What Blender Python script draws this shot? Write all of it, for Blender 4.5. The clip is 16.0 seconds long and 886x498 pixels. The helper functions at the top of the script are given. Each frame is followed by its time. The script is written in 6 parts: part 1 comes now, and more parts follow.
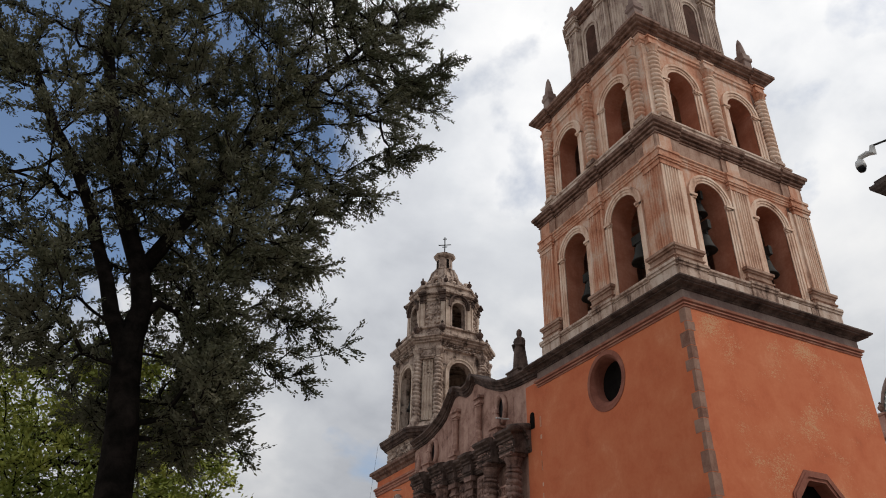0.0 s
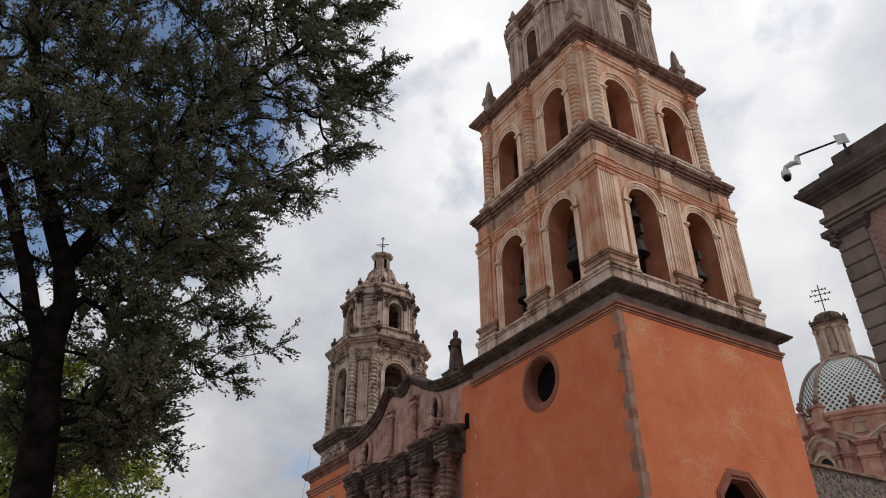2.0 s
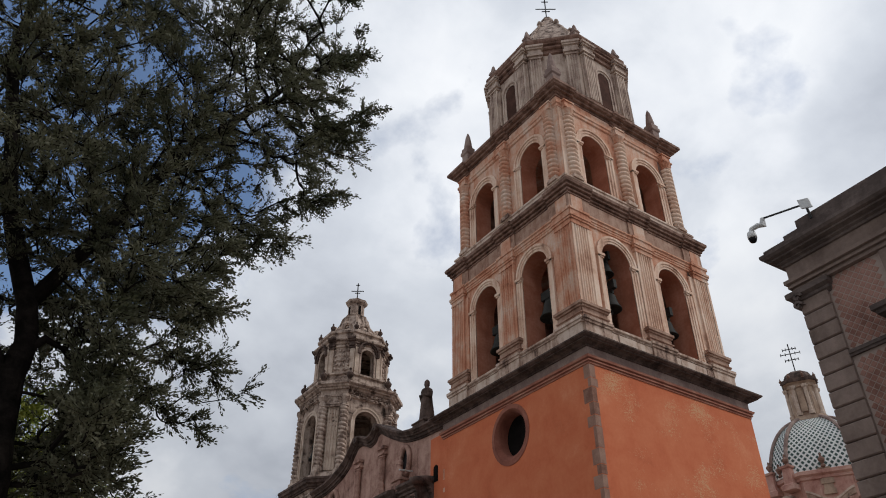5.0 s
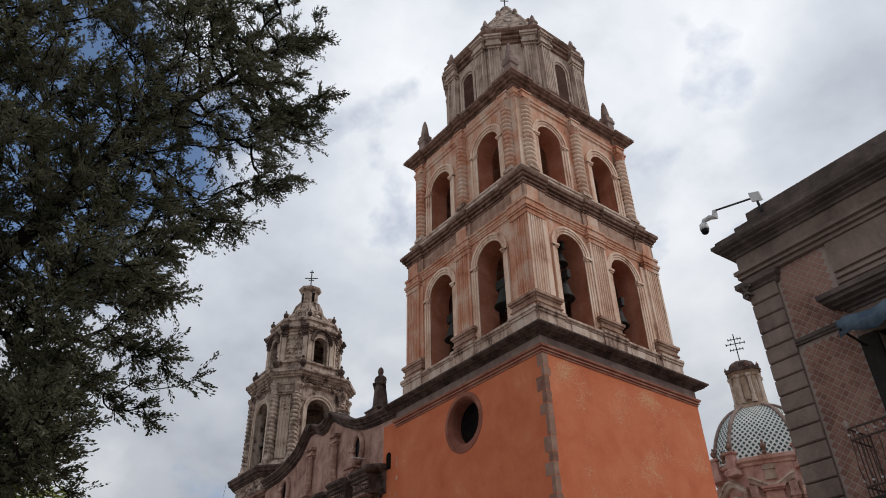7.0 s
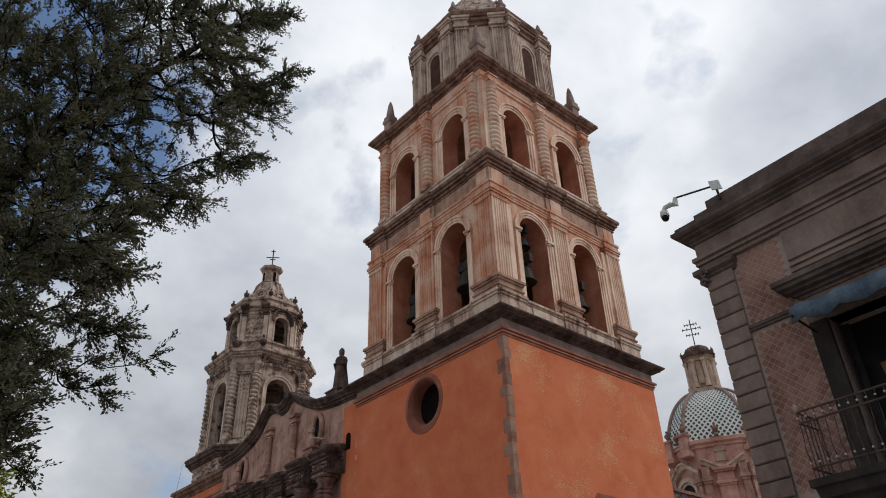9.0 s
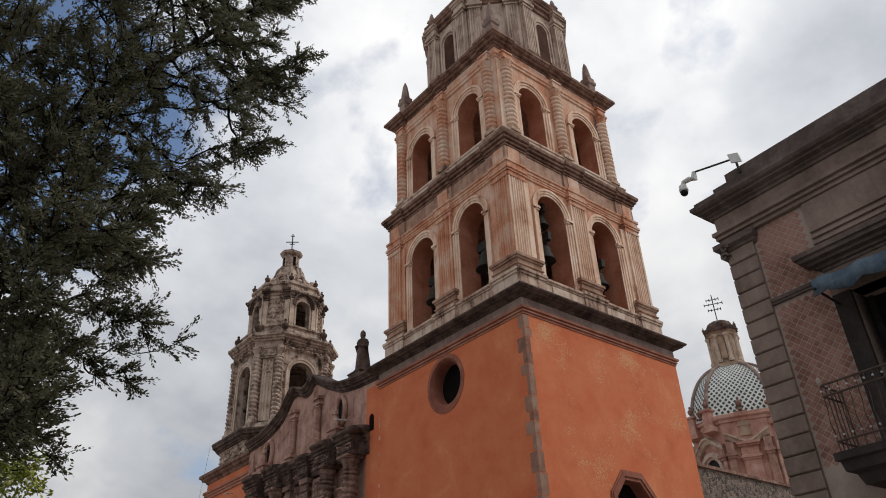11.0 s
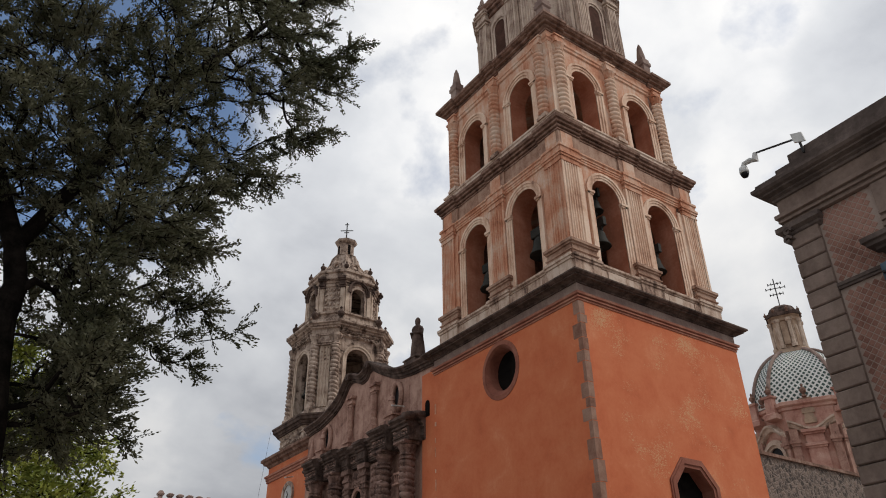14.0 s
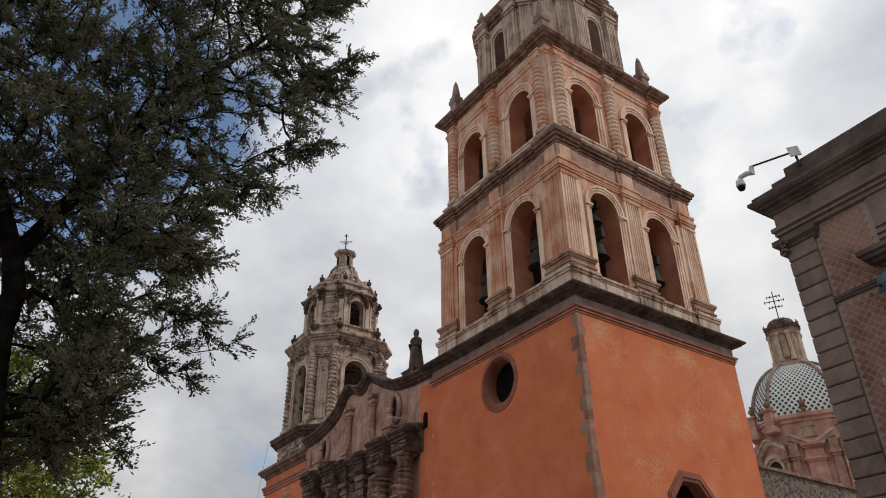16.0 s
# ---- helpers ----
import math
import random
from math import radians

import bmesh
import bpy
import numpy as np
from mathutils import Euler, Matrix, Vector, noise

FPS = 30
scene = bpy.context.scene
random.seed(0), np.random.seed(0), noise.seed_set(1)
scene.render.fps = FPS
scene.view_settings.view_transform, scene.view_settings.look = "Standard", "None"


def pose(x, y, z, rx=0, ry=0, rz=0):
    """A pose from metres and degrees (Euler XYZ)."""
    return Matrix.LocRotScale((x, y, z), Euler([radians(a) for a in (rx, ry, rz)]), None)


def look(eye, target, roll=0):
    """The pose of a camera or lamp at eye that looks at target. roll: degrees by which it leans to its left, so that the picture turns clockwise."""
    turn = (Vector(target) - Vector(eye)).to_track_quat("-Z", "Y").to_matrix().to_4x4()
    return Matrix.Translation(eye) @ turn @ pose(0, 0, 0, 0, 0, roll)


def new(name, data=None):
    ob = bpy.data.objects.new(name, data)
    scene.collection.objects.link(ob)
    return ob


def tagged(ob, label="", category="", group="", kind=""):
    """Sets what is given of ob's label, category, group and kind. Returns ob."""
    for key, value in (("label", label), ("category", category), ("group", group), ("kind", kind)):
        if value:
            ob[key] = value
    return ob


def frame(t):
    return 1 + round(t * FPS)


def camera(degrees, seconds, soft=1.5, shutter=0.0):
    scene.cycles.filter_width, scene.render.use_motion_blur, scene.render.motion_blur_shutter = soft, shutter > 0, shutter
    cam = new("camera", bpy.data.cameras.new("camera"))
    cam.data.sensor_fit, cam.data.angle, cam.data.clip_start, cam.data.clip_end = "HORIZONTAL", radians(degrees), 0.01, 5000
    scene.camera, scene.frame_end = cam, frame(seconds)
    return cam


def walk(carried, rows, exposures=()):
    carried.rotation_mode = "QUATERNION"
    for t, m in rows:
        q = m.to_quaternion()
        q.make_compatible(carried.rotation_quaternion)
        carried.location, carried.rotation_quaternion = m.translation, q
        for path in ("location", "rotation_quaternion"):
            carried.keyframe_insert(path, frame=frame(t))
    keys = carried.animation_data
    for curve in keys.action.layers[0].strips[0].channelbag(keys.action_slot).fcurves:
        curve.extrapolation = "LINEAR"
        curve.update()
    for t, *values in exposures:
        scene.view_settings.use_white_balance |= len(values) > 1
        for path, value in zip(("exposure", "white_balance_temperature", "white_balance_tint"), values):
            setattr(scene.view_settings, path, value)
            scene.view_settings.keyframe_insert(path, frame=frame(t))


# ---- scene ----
cam = camera(61.55, 16.0, soft=1.0)
PATH = [
    (0.0, -15.693, -14.721, 1.582, 121.28, -1.10, -27.38),
    (0.5, -15.700, -14.719, 1.581, 121.33, -0.08, -28.86),
    (1.0, -15.694, -14.690, 1.584, 121.39, 0.21, -29.88),
    (1.5, -15.693, -14.667, 1.587, 121.38, 0.50, -31.16),
    (2.0, -15.677, -14.668, 1.591, 121.35, 0.50, -32.01),
    (2.5, -15.676, -14.696, 1.583, 121.29, 0.63, -32.70),
    (3.0, -15.674, -14.737, 1.582, 121.26, 0.42, -33.07),
    (3.5, -15.658, -14.760, 1.588, 121.68, 0.34, -33.16),
    (4.0, -15.648, -14.785, 1.589, 124.88, 0.39, -33.28),
    (6.5, -15.620, -14.723, 1.611, 124.50, 0.52, -36.78),
    (7.0, -15.638, -14.702, 1.613, 124.12, 1.29, -37.79),
    (7.5, -15.645, -14.670, 1.614, 123.72, 1.93, -38.92),
    (8.0, -15.654, -14.655, 1.613, 123.27, 2.25, -39.94),
    (8.5, -15.649, -14.669, 1.608, 122.94, 2.10, -40.56),
    (9.0, -15.645, -14.697, 1.609, 122.65, 1.94, -40.76),
    (11.5, -15.622, -14.708, 1.610, 120.79, 2.32, -38.18),
    (12.0, -15.629, -14.717, 1.601, 120.35, 2.09, -37.66),
    (12.5, -15.632, -14.724, 1.610, 120.09, 1.85, -37.18),
    (13.0, -15.637, -14.730, 1.605, 120.14, 1.23, -36.14),
    (13.5, -15.641, -14.727, 1.604, 120.20, 0.92, -35.41),
    (14.0, -15.639, -14.698, 1.611, 120.34, 0.86, -34.93),
    (14.5, -15.645, -14.681, 1.613, 120.45, 0.74, -34.74),
    (15.0, -15.650, -14.693, 1.602, 120.73, 0.73, -34.74),
    (15.5, -15.638, -14.706, 1.602, 121.12, 0.72, -34.88),
    (16.0, -15.633, -14.738, 1.598, 121.22, 0.69, -35.08),
]
walk(cam, [(t, pose(x, y, z, a, b, c)) for t, x, y, z, a, b, c in PATH], [(0.0, 0.0, 6580.0, 10.0), (3.4, 0.0, 6560.0, 10.0), (4.2, -0.1, 6280.0, 10.0), (9.2, -0.08, 6340.0, 10.0), (11.3, 0.0, 6600.0, 10.0), (16.0, 0.0, 6640.0, 10.0)])

# ---- world and light ----
SUN_EL, SUN_AZ = 46.0, 132.0
world = bpy.data.worlds.new("world")
scene.world = world
world.use_nodes = True
wn = world.node_tree
wn.nodes.clear()


def wnode(kind, **values):
    n = wn.nodes.new(kind)
    for k, v in values.items():
        n.inputs[k].default_value = v
    return n


sky = wnode("ShaderNodeTexSky")
sky.sky_type = "NISHITA"
sky.sun_disc = False
sky.sun_elevation = radians(SUN_EL)
sky.sun_rotation = radians(SUN_AZ)
coord = wnode("ShaderNodeTexCoord")
flat = wnode("ShaderNodeSeparateXYZ")
wn.links.new(coord.outputs["Generated"], flat.inputs[0])
high = wnode("ShaderNodeMath")
high.operation = "MAXIMUM"
high.inputs[1].default_value = 0.0
wn.links.new(flat.outputs["Z"], high.inputs[0])
raise_ = wnode("ShaderNodeMath")
raise_.operation = "ADD"
raise_.inputs[1].default_value = 0.5
wn.links.new(high.outputs[0], raise_.inputs[0])
deck = wnode("ShaderNodeVectorMath")
deck.operation = "DIVIDE"
comb = wnode("ShaderNodeCombineXYZ", Z=1.0)
for axis in ("X", "Y"):
    wn.links.new(raise_.outputs[0], comb.inputs[axis])
wn.links.new(coord.outputs["Generated"], deck.inputs[0])
wn.links.new(comb.outputs[0], deck.inputs[1])
shift = wnode("ShaderNodeMapping")
shift.inputs["Location"].default_value = (3.1, 1.7, 0.0)
shift.inputs["Scale"].default_value = (1.0, 1.0, 0.15)
wn.links.new(deck.outputs[0], shift.inputs["Vector"])


def wnoise(scale, detail, rough, distort=0.0):
    n = wnode("ShaderNodeTexNoise", Scale=scale, Detail=detail, Roughness=rough, Distortion=distort)
    wn.links.new(shift.outputs[0], n.inputs["Vector"])
    return n


def wramp(source, stops):
    r = wnode("ShaderNodeValToRGB")
    while len(r.color_ramp.elements) < len(stops):
        r.color_ramp.elements.new(0.5)
    for el, (p, c) in zip(r.color_ramp.elements, stops):
        el.position, el.color = p, (*c, 1.0)
    wn.links.new(source, r.inputs["Fac"])
    return r


# brighter and greyer parts of the cloud deck: way, reach, gain
CLOUDS = (((0.663, 0.295, 0.688), 0.16, 0.12),
          ((0.744, 0.339, 0.576), 0.2, 0.15),
          ((0.772, 0.441, 0.459), 0.22, 0.11),
          ((0.410, 0.703, 0.581), 0.16, 0.09),
          ((0.312, 0.865, 0.394), 0.35, -0.10),
          ((0.769, 0.143, 0.624), 0.16, -0.06),
          ((0.283, 0.661, 0.695), 0.12, 0.04),
          ((0.346, 0.909, 0.233), 0.20, -0.08))
cover_noise = wnoise(3.4, 8.0, 0.55, 0.1)
gap_way = wnode("ShaderNodeVectorMath")
gap_way.operation = "DISTANCE"
gap_way.inputs[1].default_value = (-0.04, 0.79, 0.61)
wn.links.new(coord.outputs["Generated"], gap_way.inputs[0])
west = wnode("ShaderNodeMapRange")
for key, v in (("From Min", 0.33), ("From Max", 0.12), ("To Min", 0.0), ("To Max", 0.42)):
    west.inputs[key].default_value = v
wn.links.new(gap_way.outputs["Value"], west.inputs["Value"])
widest = west.outputs["Result"]
for way, reach_, deep in (((0.452, 0.678, 0.58), 0.1, 0.085), ((0.70, 0.26, 0.67), 0.1, 0.12)):
    off = wnode("ShaderNodeVectorMath")
    off.operation = "DISTANCE"
    off.inputs[1].default_value = way
    wn.links.new(coord.outputs["Generated"], off.inputs[0])
    small = wnode("ShaderNodeMapRange")
    for key, v in (("From Min", reach_), ("From Max", 0.02), ("To Min", 0.0), ("To Max", deep)):
        small.inputs[key].default_value = v
    wn.links.new(off.outputs["Value"], small.inputs["Value"])
    most = wnode("ShaderNodeMath")
    most.operation = "MAXIMUM"
    wn.links.new(widest, most.inputs[0])
    wn.links.new(small.outputs["Result"], most.inputs[1])
    widest = most.outputs[0]
holes = wnode("ShaderNodeMath")
holes.operation = "SUBTRACT"
wn.links.new(cover_noise.outputs["Fac"], holes.inputs[0])
wn.links.new(widest, holes.inputs[1])
cover = wramp(holes.outputs[0], [(0.27, (0, 0, 0)), (0.42, (1, 1, 1))])
level = wnoise(4.2, 9.0, 0.52, 0.15).outputs["Fac"]
for way, reach_, gain in CLOUDS:
    off = wnode("ShaderNodeVectorMath")
    off.operation = "DISTANCE"
    off.inputs[1].default_value = way
    wn.links.new(coord.outputs["Generated"], off.inputs[0])
    soft = wnode("ShaderNodeMapRange")
    soft.interpolation_type = "SMOOTHSTEP"
    for key, v in (("From Min", reach_), ("From Max", 0.0), ("To Min", 0.0), ("To Max", gain)):
        soft.inputs[key].default_value = v
    wn.links.new(off.outputs["Value"], soft.inputs["Value"])
    more = wnode("ShaderNodeMath")
    more.operation = "ADD"
    wn.links.new(level, more.inputs[0])
    wn.links.new(soft.outputs["Result"], more.inputs[1])
    level = more.outputs[0]
tone = wramp(level,
             [(0.3, (0.47, 0.495, 0.545)), (0.42, (0.6, 0.625, 0.67)), (0.5, (0.665, 0.69, 0.73)), (0.59, (0.79, 0.805, 0.83)), (0.7, (0.895, 0.9, 0.905))])
sky_bg = wnode("ShaderNodeBackground", Strength=0.14)
wn.links.new(sky.outputs[0], sky_bg.inputs["Color"])
cloud_bg = wnode("ShaderNodeBackground", Strength=1.14)
low = wnode("ShaderNodeMapRange")
for key, v in (("From Min", 0.12), ("From Max", 0.62), ("To Min", 0.62), ("To Max", 1.0)):
    low.inputs[key].default_value = v
wn.links.new(flat.outputs["Z"], low.inputs["Value"])
dim = wnode("ShaderNodeVectorMath")
dim.operation = "MULTIPLY"
wn.links.new(tone.outputs[0], dim.inputs[0])
wn.links.new(low.outputs["Result"], dim.inputs[1])
wn.links.new(dim.outputs[0], cloud_bg.inputs["Color"])
mix = wnode("ShaderNodeMixShader")
wn.links.new(cover.outputs[0], mix.inputs[0])
wn.links.new(sky_bg.outputs[0], mix.inputs[1])
wn.links.new(cloud_bg.outputs[0], mix.inputs[2])
wout = wnode("ShaderNodeOutputWorld")
wn.links.new(mix.outputs[0], wout.inputs["Surface"])

sun_data = bpy.data.lights.new("sun", "SUN")
sun_data.energy, sun_data.angle, sun_data.color = 1.35, radians(14), (1.0, 0.95, 0.88)
sun = new("sun", sun_data)
sa, se = radians(SUN_AZ), radians(SUN_EL)
sun.matrix_basis = look((0, 0, 0), (-math.sin(sa) * math.cos(se), -math.cos(sa) * math.cos(se), -math.sin(se)))
scene.view_settings.exposure = 0.0


# ---- materials ----
def material(name, stops, scale=1.0, grain=14.0, rough=0.85, bump=0.3, metal=0.0, vary=0.0, streak=0.0, detail=6.0, spec=0.3, fleck=None):
    """Mottled surface: colour ramp over two noises, grain in the relief, upright streaks if asked for."""
    m = bpy.data.materials.new(name)
    m.use_nodes = True
    nt = m.node_tree
    bsdf = nt.nodes["Principled BSDF"]
    bsdf.inputs["Roughness"].default_value = rough
    bsdf.inputs["Metallic"].default_value = metal
    bsdf.inputs["Specular IOR Level"].default_value = spec

    def node(kind, **values):
        n = nt.nodes.new(kind)
        for k, v in values.items():
            n.inputs[k].default_value = v
        return n

    geo = node("ShaderNodeNewGeometry")
    big = node("ShaderNodeTexNoise", Scale=scale, Detail=detail, Roughness=0.6, Distortion=0.4)
    fine = node("ShaderNodeTexNoise", Scale=grain, Detail=6.0, Roughness=0.65)
    nt.links.new(geo.outputs["Position"], big.inputs["Vector"])
    nt.links.new(geo.outputs["Position"], fine.inputs["Vector"])
    blend = node("ShaderNodeMath")
    blend.operation = "MULTIPLY_ADD"
    blend.inputs[1].default_value = 0.35
    nt.links.new(fine.outputs["Fac"], blend.inputs[0])
    nt.links.new(big.outputs["Fac"], blend.inputs[2])
    last = blend.outputs[0]
    if streak:
        squash = node("ShaderNodeMapping")
        squash.inputs["Scale"].default_value = (3.2, 3.2, 0.22)
        nt.links.new(geo.outputs["Position"], squash.inputs["Vector"])
        runs = node("ShaderNodeTexNoise", Scale=1.6, Detail=5.0, Roughness=0.6)
        nt.links.new(squash.outputs[0], runs.inputs["Vector"])
        add = node("ShaderNodeMath")
        add.operation = "MULTIPLY_ADD"
        add.inputs[1].default_value = streak
        nt.links.new(runs.outputs["Fac"], add.inputs[0])
        nt.links.new(last, add.inputs[2])
        less = node("ShaderNodeMath")
        less.operation = "SUBTRACT"
        less.inputs[1].default_value = streak * 0.5
        nt.links.new(add.outputs[0], less.inputs[0])
        last = less.outputs[0]
    if vary:
        info = node("ShaderNodeObjectInfo")
        more = node("ShaderNodeMath")
        more.operation = "MULTIPLY_ADD"
        more.inputs[1].default_value = vary
        nt.links.new(info.outputs["Random"], more.inputs[0])
        nt.links.new(last, more.inputs[2])
        cut = node("ShaderNodeMath")
        cut.operation = "SUBTRACT"
        cut.inputs[1].default_value = vary * 0.5
        nt.links.new(more.outputs[0], cut.inputs[0])
        last = cut.outputs[0]
    ramp = node("ShaderNodeValToRGB")
    while len(ramp.color_ramp.elements) < len(stops):
        ramp.color_ramp.elements.new(0.5)
    for el, (p, c) in zip(ramp.color_ramp.elements, stops):
        el.position, el.color = p, (*c, 1.0)
    nt.links.new(last, ramp.inputs["Fac"])
    colour = ramp.outputs[0]
    if fleck:
        size, low, high, paint = fleck
        worn = node("ShaderNodeTexNoise", Scale=size, Detail=8.0, Roughness=0.7, Distortion=1.2)
        patch = node("ShaderNodeTexNoise", Scale=0.5, Detail=5.0, Roughness=0.6)
        long = node("ShaderNodeMapping")
        long.inputs["Scale"].default_value = (1.0, 1.0, 1.5)
        nt.links.new(geo.outputs["Position"], long.inputs["Vector"])
        for w in (worn, patch):
            nt.links.new(long.outputs[0], w.inputs["Vector"])
        both = node("ShaderNodeMath")
        both.operation = "MULTIPLY"
        nt.links.new(worn.outputs["Fac"], both.inputs[0])
        nt.links.new(patch.outputs["Fac"], both.inputs[1])
        edge = node("ShaderNodeMapRange")
        edge.inputs["From Min"].default_value, edge.inputs["From Max"].default_value = low, high
        nt.links.new(both.outputs[0], edge.inputs["Value"])
        over = node("ShaderNodeMixRGB")
        over.inputs["Color2"].default_value = (*paint, 1.0)
        split = node("ShaderNodeSeparateXYZ")
        nt.links.new(geo.outputs["Position"], split.inputs[0])
        side = node("ShaderNodeMapRange")
        side.inputs["From Min"].default_value, side.inputs["From Max"].default_value = 0.05, 0.9
        side.inputs["To Min"].default_value = 0.12
        nt.links.new(split.outputs["X"], side.inputs["Value"])
        worn_side = node("ShaderNodeMath")
        worn_side.operation = "MULTIPLY"
        nt.links.new(edge.outputs["Result"], worn_side.inputs[0])
        nt.links.new(side.outputs["Result"], worn_side.inputs[1])
        nt.links.new(worn_side.outputs[0], over.inputs["Fac"])
        nt.links.new(colour, over.inputs["Color1"])
        colour = over.outputs[0]
    nt.links.new(colour, bsdf.inputs["Base Color"])
    relief = node("ShaderNodeBump", Strength=bump, Distance=0.02)
    nt.links.new(blend.outputs[0], relief.inputs["Height"])
    nt.links.new(relief.outputs[0], bsdf.inputs["Normal"])
    return m


ORANGE = material("orange_plaster", [(0.36, (0.445, 0.11, 0.045)), (0.58, (0.545, 0.143, 0.06)), (0.78, (0.585, 0.176, 0.078)), (0.94, (0.63, 0.24, 0.12))],
                  0.8, 9.0, 0.9, 0.35, streak=0.1, detail=9.0, fleck=(13.0, 0.298, 0.35, (0.58, 0.3, 0.155)))
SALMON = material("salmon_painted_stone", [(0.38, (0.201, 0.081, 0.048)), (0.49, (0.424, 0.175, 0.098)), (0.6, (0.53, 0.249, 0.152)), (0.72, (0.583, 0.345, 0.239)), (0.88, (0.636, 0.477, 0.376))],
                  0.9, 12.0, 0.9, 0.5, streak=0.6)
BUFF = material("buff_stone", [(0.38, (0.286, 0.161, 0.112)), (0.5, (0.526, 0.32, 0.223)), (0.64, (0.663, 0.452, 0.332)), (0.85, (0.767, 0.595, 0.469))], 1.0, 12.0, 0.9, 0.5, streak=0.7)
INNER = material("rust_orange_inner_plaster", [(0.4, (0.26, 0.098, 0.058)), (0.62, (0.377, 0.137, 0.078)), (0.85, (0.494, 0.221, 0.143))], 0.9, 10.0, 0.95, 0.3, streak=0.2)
# Weathered cornice stone; its dark tone also serves as shade on rear belfry walls.
DARK = material("dark_weathered_cornice_and_shade_stone", [(0.42, (0.045, 0.025, 0.019)), (0.56, (0.125, 0.068, 0.049)), (0.7, (0.205, 0.118, 0.086)), (0.86, (0.29, 0.185, 0.145))], 2.2, 14.0, 0.95, 0.6, streak=0.5)
GREY = material("grey_frieze_stone", [(0.4, (0.15, 0.1, 0.085)), (0.62, (0.22, 0.152, 0.13)), (0.85, (0.33, 0.25, 0.212))], 1.1, 14.0, 0.95, 0.4, streak=0.3)
REDLINE = material("dull_red_moulding_paint", [(0.4, (0.22, 0.088, 0.061)), (0.65, (0.33, 0.132, 0.088)), (0.9, (0.418, 0.22, 0.154))], 1.4, 14.0, 0.95, 0.4)
PLINTH = material("pale_pedestal_stone", [(0.42, (0.108, 0.066, 0.05)), (0.54, (0.312, 0.204, 0.154)), (0.68, (0.48, 0.348, 0.27)), (0.85, (0.6, 0.48, 0.396))], 1.6, 14.0, 0.95, 0.6, vary=0.2, streak=0.7)
CARVED = material("carved_grey_brown_stone", [(0.46, (0.044, 0.031, 0.024)), (0.57, (0.176, 0.123, 0.097)), (0.68, (0.363, 0.275, 0.222)), (0.86, (0.539, 0.429, 0.352))], 2.4, 18.0, 0.95, 1.0, streak=0.6)
SOOT = material("soot_streaked_moulding_stone", [(0.42, (0.018, 0.012, 0.009)), (0.58, (0.054, 0.034, 0.027)), (0.8, (0.13, 0.088, 0.072))], 2.0, 16.0, 0.95, 0.8, streak=0.5)
PINKST = material("mauve_pink_facade_stone", [(0.42, (0.1, 0.05, 0.04)), (0.58, (0.287, 0.16, 0.123)), (0.82, (0.46, 0.29, 0.229))], 1.5, 16.0, 0.95, 0.7, streak=0.4)
QUOIN = material("grey_quoin_stone", [(0.4, (0.17, 0.08, 0.054)), (0.6, (0.25, 0.132, 0.094)), (0.9, (0.34, 0.21, 0.155))], 2.0, 18.0, 0.95, 0.5, vary=0.25)
OCULUSBROWN = material("dull_red_brown_reveal", [(0.4, (0.15, 0.05, 0.034)), (0.62, (0.24, 0.085, 0.056)), (0.85, (0.31, 0.125, 0.085))], 1.5, 12.0, 0.95, 0.3)
BRONZE = material("dark_bell_bronze", [(0.4, (0.014, 0.014, 0.013)), (0.7, (0.035, 0.034, 0.03))], 3.0, 20.0, 0.75, 0.2, spec=0.15)
IRON = material("black_iron", [(0.4, (0.015, 0.015, 0.016)), (0.7, (0.04, 0.038, 0.036))], 4.0, 30.0, 0.6, 0.2, metal=0.5)
RUSTIRON = material("rusty_brown_iron", [(0.4, (0.035, 0.024, 0.02)), (0.7, (0.09, 0.062, 0.05))], 5.0, 40.0, 0.8, 0.3, metal=0.1)
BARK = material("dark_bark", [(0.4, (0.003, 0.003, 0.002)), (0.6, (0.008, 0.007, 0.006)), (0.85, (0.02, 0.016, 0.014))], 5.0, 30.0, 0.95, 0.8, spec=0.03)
TIMBER = material("old_timber", [(0.4, (0.03, 0.022, 0.016)), (0.7, (0.075, 0.054, 0.038))], 3.0, 25.0, 0.9, 0.4)
AWNING = material("faded_blue_canvas", [(0.4, (0.025, 0.04, 0.062)), (0.58, (0.05, 0.078, 0.112)), (0.8, (0.1, 0.135, 0.17))], 2.6, 25.0, 0.9, 0.5, streak=0.4)
BRICK = material("red_brown_brick", [(0.4, (0.149, 0.071, 0.053)), (0.62, (0.241, 0.121, 0.092)), (0.9, (0.345, 0.196, 0.155))], 2.5, 30.0, 0.95, 0.5, vary=0.22)
MORTAR = material("grey_mortar", [(0.4, (0.239, 0.177, 0.15)), (0.8, (0.354, 0.283, 0.244))], 2.5, 30.0, 0.95, 0.4)
HOUSEST = material("dark_brown_grey_stone", [(0.4, (0.101, 0.073, 0.06)), (0.62, (0.174, 0.127, 0.105)), (0.9, (0.269, 0.202, 0.17))], 1.5, 18.0, 0.95, 0.4, vary=0.15, streak=0.3)
HOUSEDK = material("sooty_cornice_stone", [(0.4, (0.045, 0.033, 0.029)), (0.62, (0.09, 0.068, 0.06)), (0.86, (0.17, 0.132, 0.116))], 1.5, 18.0, 0.95, 0.4, streak=0.3)
# Stone colour blackened to hold the shade around balconies and awnings.
SLABST = material("shade_black_stone", [(0.4, (0.014, 0.011, 0.01)), (0.65, (0.03, 0.024, 0.022)), (0.9, (0.06, 0.048, 0.043))], 1.5, 18.0, 0.95, 0.4, streak=0.3)
